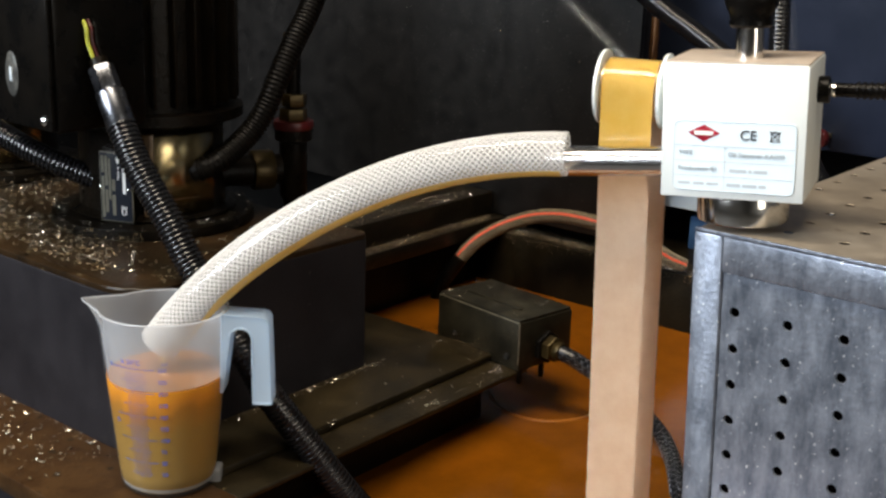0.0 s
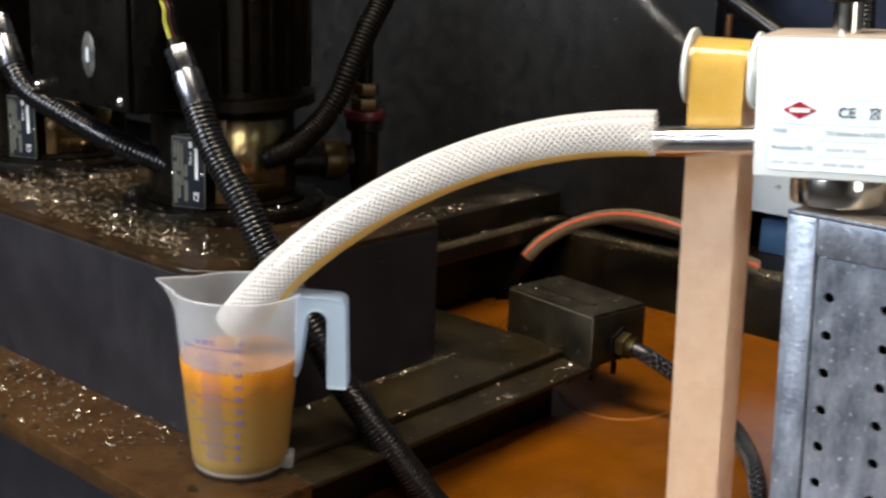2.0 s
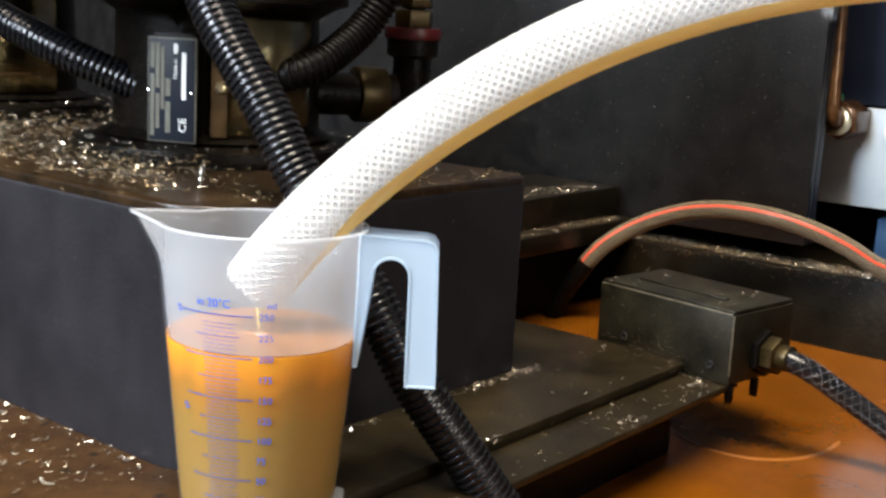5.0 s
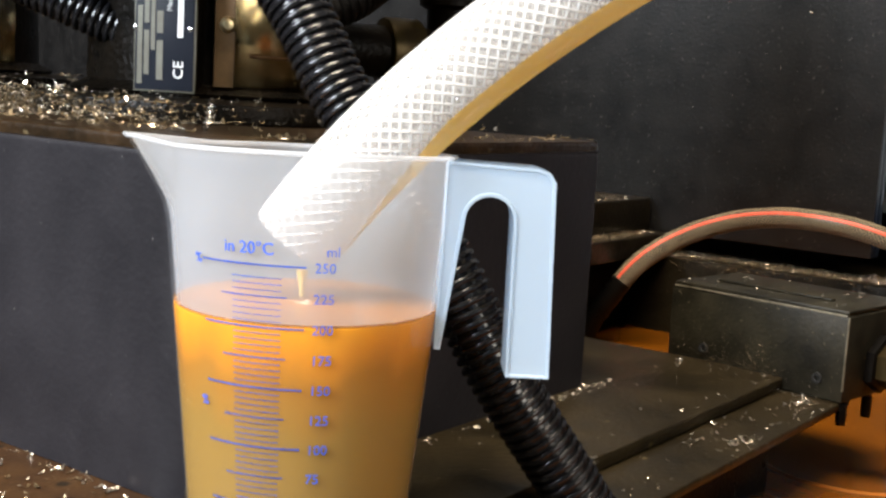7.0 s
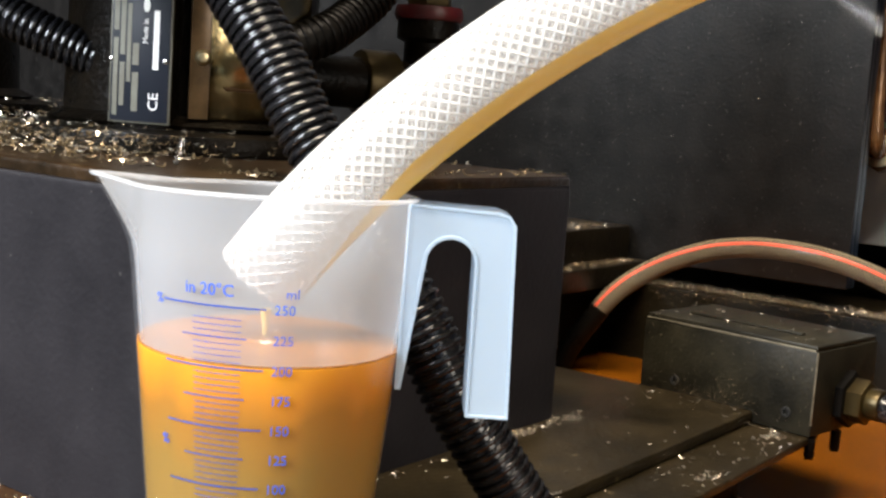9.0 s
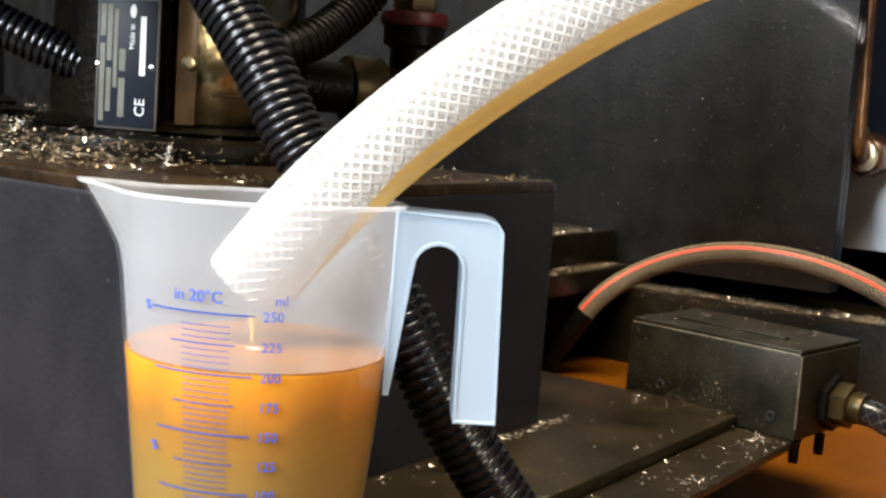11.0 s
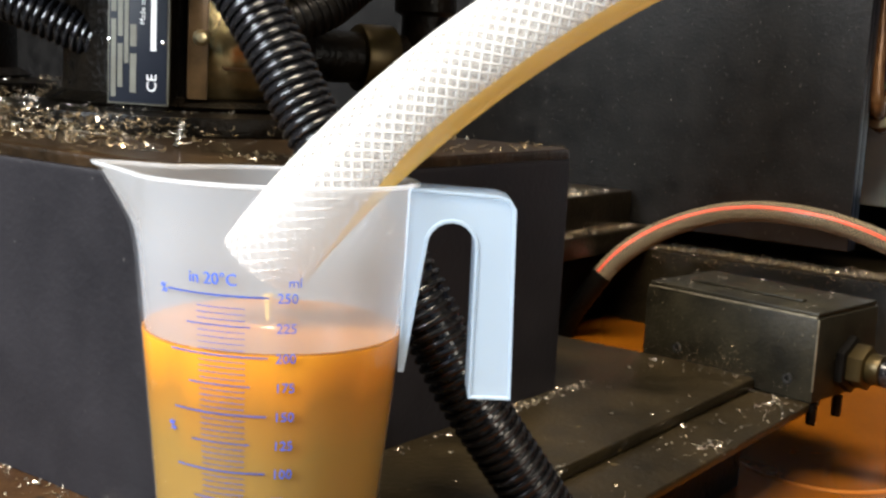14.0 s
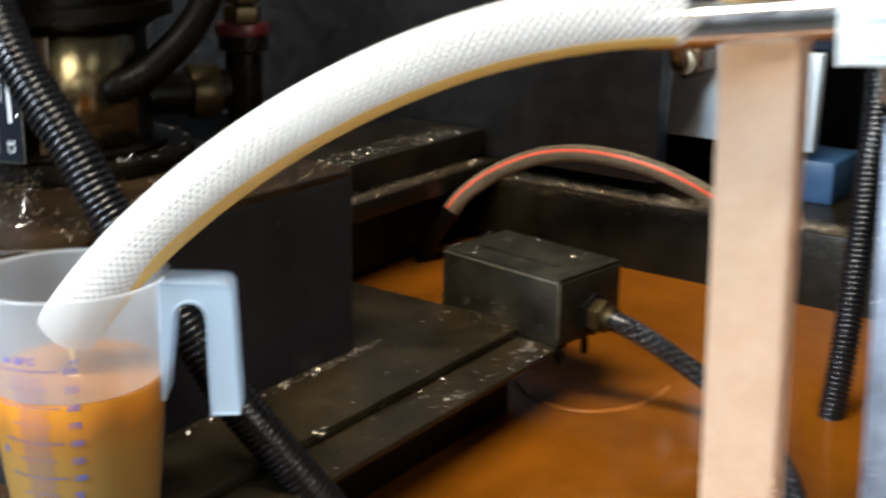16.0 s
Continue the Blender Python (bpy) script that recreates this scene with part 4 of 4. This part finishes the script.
part("red_cap", lathe([(0.0, 0.2502), (0.0078, 0.2502), (0.0078, 0.2545), (0, 0.2545)], 24), redmat, pipe)
part("brass_cap", cyl_bm((0, 0, 0.2547), (0, 0, 0.2605), 0.0082, None, 20, 0.0008), brass, pipe, "dull brass cap")
part("cross_pipe", cyl_bm((-0.06, 0.028, 0.148), (-0.012, 0.004, 0.148), 0.0125, None, 28), castblack, pipe)
part("pipe_nut", cyl_bm((-0.034, 0.015, 0.148), (-0.018, 0.007, 0.148), 0.0165, None, 28, 0.001), brass, pipe, "ribbed brass union nut")

# ---- red-striped hose over the tank rim ----
rh = thing("striped_hose", "grey braided hose with a red stripe arching over the tank", "hose")
rpath = smooth_path([(0.527, 0.174, -0.053), (0.528, 0.168, -0.036), (0.530, 0.160, -0.022), (0.533, 0.152, -0.009), (0.538, 0.1445, 0.004), (0.546, 0.135, 0.0165), (0.558, 0.121, 0.0290), (0.568, 0.103, 0.0395), (0.578, 0.08, 0.0482), (0.583, 0.052, 0.053), (0.585, 0.025, 0.0535), (0.588, 0.0, 0.051), (0.594, -0.025, 0.0445), (0.602, -0.047, 0.035), (0.612, -0.064, 0.024), (0.621, -0.074, 0.0179)], 130)[0]



def stripe_path(path):
    tan, _ = frames_along(path)
    lean = np.array((-0.86, 0.0, 0.50))
    off = lean - (tan @ lean)[:, None] * tan
    return path + 0.0058 * off / np.linalg.norm(off, axis=1)[:, None]


part("hose_body", sweep(rpath, 0.0071, 24), redhose, rh)
tagged(part("hose_braid", braid_bm(rpath, 0.0072, 13, 175, 0.00032), material("tan_yarn", (0.33, 0.265, 0.16), 0.5), rh), kind="stuff")
# black cover added over the lower end, where the hose fades into shade
part("shaded_end_cover", sweep(rpath[:24], 0.0079, 20), black, rh, "added black cover standing for the shade on the hose's lower end")
part("red_stripe", sweep(stripe_path(rpath[21:]), 0.0018, 10), material("red_stripe_pvc", (0.70, 0.085, 0.04), 0.35), rh, "red stripe")

# ---- behind the panel's edge ----
sidep = thing("manifold_plate", "pale blue oily manifold plate with round ports", "manifold", (0.70, 0, 0))
part("plate", box_bm((0, -0.110, 0.0545), (0.015, 0.030, 0.138), 0.002), lightpanel, sidep)
for y, z in ((-0.044, 0.122),):
    part("port_ring", lathe([(0.0075, 0), (0.0125, 0), (0.0125, 0.005), (0.0075, 0.005), (0.0075, 0)], 28, Matrix.Translation((-0.0004, y, z)) @ Matrix.Rotation(math.radians(-90), 4, "Y")), inkwhite, sidep, "white port ring")
    part("port", cyl_bm((-0.001, y, z), (0.004, y, z), 0.0074, None, 20), blackhole, sidep)
unionmat = material("oily_brown_union", (0.06, 0.024, 0.008), 0.2, 0.4, (0.16, 0.08, 0.03), 90, 0.3, 300)
part("union", cyl_bm((-0.036, -0.004, 0.128), (-0.0005, -0.004, 0.128), 0.0165, None, 6, 0.0015), unionmat, sidep, "oily brown hexagonal union")
part("union_ring", cyl_bm((-0.044, -0.004, 0.128), (-0.036, -0.004, 0.128), 0.0120, None, 28, 0.001), stainless, sidep)
part("elbow", sweep(smooth_path([(-0.044, -0.004, 0.128), (-0.052, -0.004, 0.134), (-0.053, -0.002, 0.15), (-0.05, 0.0, 0.19), (-0.045, 0.004, 0.26)], 40)[0], 0.0075, 16), unionmat, sidep, "brown pipe rising from the union")
solo("blue_casing", box_bm((0.71, -0.127, 0.0092), (0.78, -0.03, 0.0460), 0.002), material("mid_blue_enamel", (0.028, 0.07, 0.16), 0.35, 0, (0.045, 0.10, 0.20), 40, 0, 200, ((0.02, 0.03, 0.05), 90, 0.68)), "blue enamelled casing behind the tank rim", "casing", "structure")
solo("dark_casing", box_bm((0.716, -0.6, 0.1385), (0.8, 0.05, 0.6), 0.004), bluemat, "dark blue machine casing above the manifold", "casing", "structure")
tap = thing("red_tap", "small red knob on a short stem at the dark casing", "knob", (0.715, -0.172, 0.155))
part("stem", cyl_bm((0.0, 0, 0), (-0.02, 0, 0), 0.003, None, 12), stainless, tap)
part("knob", cyl_bm((-0.02, 0, 0), (-0.03, 0, 0), 0.0095, None, 20, 0.002), redmat, tap, "red knob")
lk = thing("union_wires", "thin green and brown wires hanging beside the panel edge", "wires")
part("green_wire", sweep(smooth_path([(0.668, 0.012, 0.21), (0.664, 0.008, 0.165), (0.667, -0.004, 0.146), (0.675, 0.014, 0.14)], 40)[0], 0.0014, 8), material("green_wire_coat", (0.02, 0.16, 0.06), 0.4), lk)
part("brown_wire", sweep(smooth_path([(0.676, 0.02, 0.22), (0.67, 0.015, 0.16), (0.672, 0.012, 0.124)], 40)[0], 0.0045, 10), rusty, lk)

stand = thing("dip_conduit", "black corrugated conduit standing in the coolant", "conduit")
ringed_conduit(stand, [(0.42, -0.231, -0.058), (0.43, -0.232, -0.002), (0.44, -0.231, 0.052), (0.45, -0.229, 0.104), (0.46, -0.227, 0.152), (0.475, -0.215, 0.27), (0.5, -0.19, 0.42)], 0.0088, 0.0034, conduitmat)
upc = thing("upper_conduit", "black corrugated conduit crossing behind the skimmer", "conduit")
ringed_conduit(upc, [(0.6, 0.05, 0.335), (0.6, -0.023, 0.283), (0.6, -0.094, 0.243), (0.61, -0.15, 0.2), (0.64, -0.2, 0.12), (0.66, -0.24, 0.03)], 0.0105, 0.0034, conduitmat)
for a, b in (((0.6, 0.11, 0.30), (0.6, -0.015, 0.211)), ((0.6, -0.158, 0.31), (0.6, -0.185, 0.19))):
    g = thing("sight_tube", "clear plastic sight tube in front of the dark machine", "tube", group="sight tubes")
    part("tube_wall", tube_bm(np.linspace(a, b, 12), 0.0085, 0.007, 24), glassmat, g)

# ring of hose lying in the pool
ring = smooth_path([(0.40, -0.010, -0.064), (0.358, -0.028, -0.0556), (0.330, -0.062, -0.0546), (0.332, -0.100, -0.0544), (0.362, -0.124, -0.0546), (0.410, -0.126, -0.0556), (0.46, -0.112, -0.064)], 60)[0]
loop = thing("sunken_hose_loop", "amber-stained clear hose loop half sunk in the coolant", "hose")
part("loop_tube", sweep(ring, 0.0032, 12), material("stained_clear_hose", (0.24, 0.078, 0.007), 0.3, 0, (0.33, 0.115, 0.015), 30), loop)

# ---- graduation on the jug ----

def arc_bm(z, a0, a1, h):
    bm = bmesh.new()
    n = max(2, int((a1 - a0) / 3))
    rows = [[bm.verts.new(((jug_radius(zz) + 0.00025) * math.cos(math.radians(a)), (jug_radius(zz) + 0.00025) * math.sin(math.radians(a)), zz)) for a in np.linspace(a0, a1, n + 1)] for zz in (z - h / 2, z + h / 2)]
    for i in range(n):
        bm.faces.new((rows[0][i], rows[0][i + 1], rows[1][i + 1], rows[1][i]))
    bmesh.ops.solidify(bm, geom=bm.faces, thickness=-0.0001)
    return bm


def mark_z(ml):
    return 0.043 + 0.000327 * (ml - 100)


def jug_text(body, size, a, z, mat):
    ob = text_mesh("scale_figure", body, size, mat, jug, Matrix.Identity(4), 0.0001)
    for v in ob.data.vertices:
        x, y, w = v.co
        r = jug_radius(z + y) + 0.0003 + w
        ang = math.radians(a) + x / r
        v.co = (r * math.cos(ang), r * math.sin(ang), z + y)
    return ob


for ml in range(20, 255, 5):
    if ml % 50 == 0:
        part("scale_line", arc_bm(mark_z(ml), 179, 222, 0.00045), inkblue, jug)
    elif ml % 25 == 0:
        part("scale_line", arc_bm(mark_z(ml), 188, 215, 0.00035), inkblue, jug)
    elif ml < 245:
        part("scale_line", arc_bm(mark_z(ml), 193, 213, 0.00022), inkblue, jug)
for ml in range(25, 251, 25):
    jug_text(str(ml), 0.0037, 225, mark_z(ml) - 0.0013, inkblue)
jug_text("in 20\u00b0C", 0.0045, 190, mark_z(250) + 0.0028, inkblue)
jug_text("ml", 0.0037, 229, mark_z(250) + 0.003, inkblue)
jug_text("%", 0.0037, 175, mark_z(250) - 0.0013, inkblue)
jug_text("%", 0.0037, 175, mark_z(125) + 0.001, inkblue)

# ---- chips ----
rnd = random.Random(7)


def scatter(n, x0, x1, y0, y1, z, keep=lambda x, y: True, lump=0.0):
    out = []
    while len(out) < n:
        x, y = rnd.uniform(x0, x1), rnd.uniform(y0, y1)
        if keep(x, y):
            out.append((x, y, z + rnd.random() ** 2 * lump))
    return out


def off_pumps(x, y):
    if y < 0.078 + 0.35 * max(0.0, x - 0.04) and (x > 0.03 or y < 0.05) and rnd.random() > 0.1:
        return False
    return all(math.hypot(x - AX + 0.004 * k, y - AY - 0.232 * k) > 0.083 for k in (0, 1))


chips("chips_on_box", scatter(5200, 0.012, 0.2, 0.02, 0.6, 0.1124, lambda x, y: off_pumps(x, y) and noise.noise((x * 18, y * 18, 0)) > -0.25 and rnd.random() < 1.15 - x * 4.5, 0.010), swarfbrown, "oily brown metal chips heaped on the steel box", (0.0009, 0.0037), 3)
chips("bright_chips_on_box", scatter(1200, 0.012, 0.2, 0.02, 0.55, 0.1135, lambda x, y: off_pumps(x, y) and noise.noise((x * 18, y * 18, 0)) > -0.15, 0.011), swarfmat, "bright metal chips scattered on the steel box", (0.0009, 0.0044), 4)
chips("chips_on_flanges", [(AX + 0.074 * math.cos(a) + rnd.uniform(-.006, .006), AY + 0.074 * math.sin(a) + rnd.uniform(-.006, .006) + 0.232 * k, TOP + 0.0095 + 0.004 * k) for k in (0, 1) for a in [rnd.uniform(0, 6.28) for _ in range(130)]], swarfmat, "bright chips on the pump flanges", (0.0008, 0.0035), 5)
chips("chips_along_box_edge", scatter(170, 0.03, 0.23, 0.004, 0.03, 0.1124), swarfbrown, "chips along the edge of the steel box", (0.0008, 0.0035), 6)
chips("chips_on_lid", [(x, y, LEDGE) for x, y, _ in scatter(430, -0.068, -0.003, 0.02, 0.4, 0, lambda x, y: rnd.random() < 0.25 + y * 2)], swarfmat, "bright chips on the brown tank lid", (0.001, 0.0045), 8)
chips("brown_chips_on_lid", [(x, y, LEDGE) for x, y, _ in scatter(420, -0.068, -0.002, 0.03, 0.4, 0)], swarfbrown, "brown chips on the tank lid", (0.0008, 0.003), 9)
chips("chips_at_box_foot", [(x, -abs(rnd.gauss(0, 0.004)), 0.0) for x in [rnd.uniform(0.05, 0.24) for _ in range(110)]] + [(-abs(rnd.gauss(0, 0.004)), y, LEDGE) for y in [rnd.uniform(0.05, 0.35) for _ in range(90)]], swarfmat, "chips along the foot of the steel box", (0.0006, 0.0028), 10)
chips("chips_on_front_strip", [(x, y, LEDGE) for x, y, _ in scatter(90, 0.06, 0.315, -0.086, -0.06, 0)] + [(x, y, 0.0) for x, y, _ in scatter(25, 0.06, 0.315, -0.056, 0.0, 0)], swarfmat, "chips on the front strip of the lid", (0.0006, 0.0027), 11)
chips("chips_in_corners", [(cx + rnd.gauss(0, 0.009), cy - abs(rnd.gauss(0, 0.0035)) * k, cz) for cx, cy, cz, n, k in ((0.226, 0.0, 0.0, 60, 1), (0.215, -0.078, LEDGE, 45, 1.5), (0.300, -0.070, LEDGE, 60, 2), (0.19, -0.001, 0.0, 40, 1), (0.12, -0.057, 0.0, 14, 1)) for _ in range(n)], swarfmat, "small bright chips caught along the lid seam and box foot", (0.0006, 0.0027), 16)
chips("chips_on_junction_box", scatter(70, 0.32, 0.383, -0.088, 0.008, 0.0386) + [(rnd.uniform(0.306, 0.317), rnd.uniform(-0.088, 0.0), LEDGE if rnd.random() < 0.3 else 0.0) for _ in range(60)], swarfmat, "small chips on and beside the junction box", (0.0006, 0.0028), 12)
chips("flecks_on_junction_box", [(0.3176, -0.035 + rnd.gauss(0, 0.016), abs(rnd.gauss(0.004, 0.005))) for _ in range(520)] + [(0.3176, rnd.uniform(-0.088, 0.008), rnd.uniform(0, 0.034)) for _ in range(60)], swarfbrown, "fine oily dust stuck to the junction box side", (0.0003, 0.0011), 17)
chips("chips_on_rim", scatter(2300, 0.6195, 0.648, -0.25, 0.24, 0.009, lambda x, y: rnd.random() < 1.4 - (x - 0.6195) * 40, 0.003) + scatter(300, 0.335, 0.6, 0.1525, 0.170, 0.028, lambda x, y: True, 0.002) + scatter(260, 0.335, 0.6, 0.172, 0.2, 0.054), swarfmat, "chips along the oily tank rim", (0.0007, 0.0030), 13)
chips("brown_chips_on_rim", scatter(5200, 0.6195, 0.648, -0.25, 0.24, 0.009, lambda x, y: True, 0.003) + [(0.6176, rnd.uniform(-0.25, 0.15), 0.0085 - abs(rnd.gauss(0, 0.005))) for _ in range(900)] + scatter(700, 0.335, 0.6, 0.1525, 0.170, 0.028, lambda x, y: True, 0.002) + scatter(500, 0.335, 0.6, 0.172, 0.21, 0.054), swarfbrown, "oily brown chips along the tank rim", (0.0007, 0.0028), 15)
chips("flecks_on_panel", [(0.6214, rnd.uniform(0.0, 0.4), rnd.uniform(0.03, 0.3)) for _ in range(240)], swarfmat, "tiny chips stuck to the machine panel", (0.0004, 0.0016), 14)
curl = thing("curled_chip", "bright curled metal chip standing on the steel box", "metal chip", (0.044, 0.061, TOP))
part("coil", sweep(np.array([(0.0011 * math.cos(6.28 * k / 9) + 0.00003 * k, 0.0011 * math.sin(6.28 * k / 9) - 0.00003 * k, 0.0006 + 0.00019 * k) for k in range(50)]), 0.0005, 6), chrome, curl)
flat = thing("flat_chip", "large flat bright chip lying on the steel box", "metal chip", (0.026, 0.085, TOP))
part("flake", box_bm((-0.004, -0.011, 0.003), (0.004, 0.011, 0.0036), 0.0003, Matrix.Rotation(0.35, 4, "Y")), swarfmat, flat)
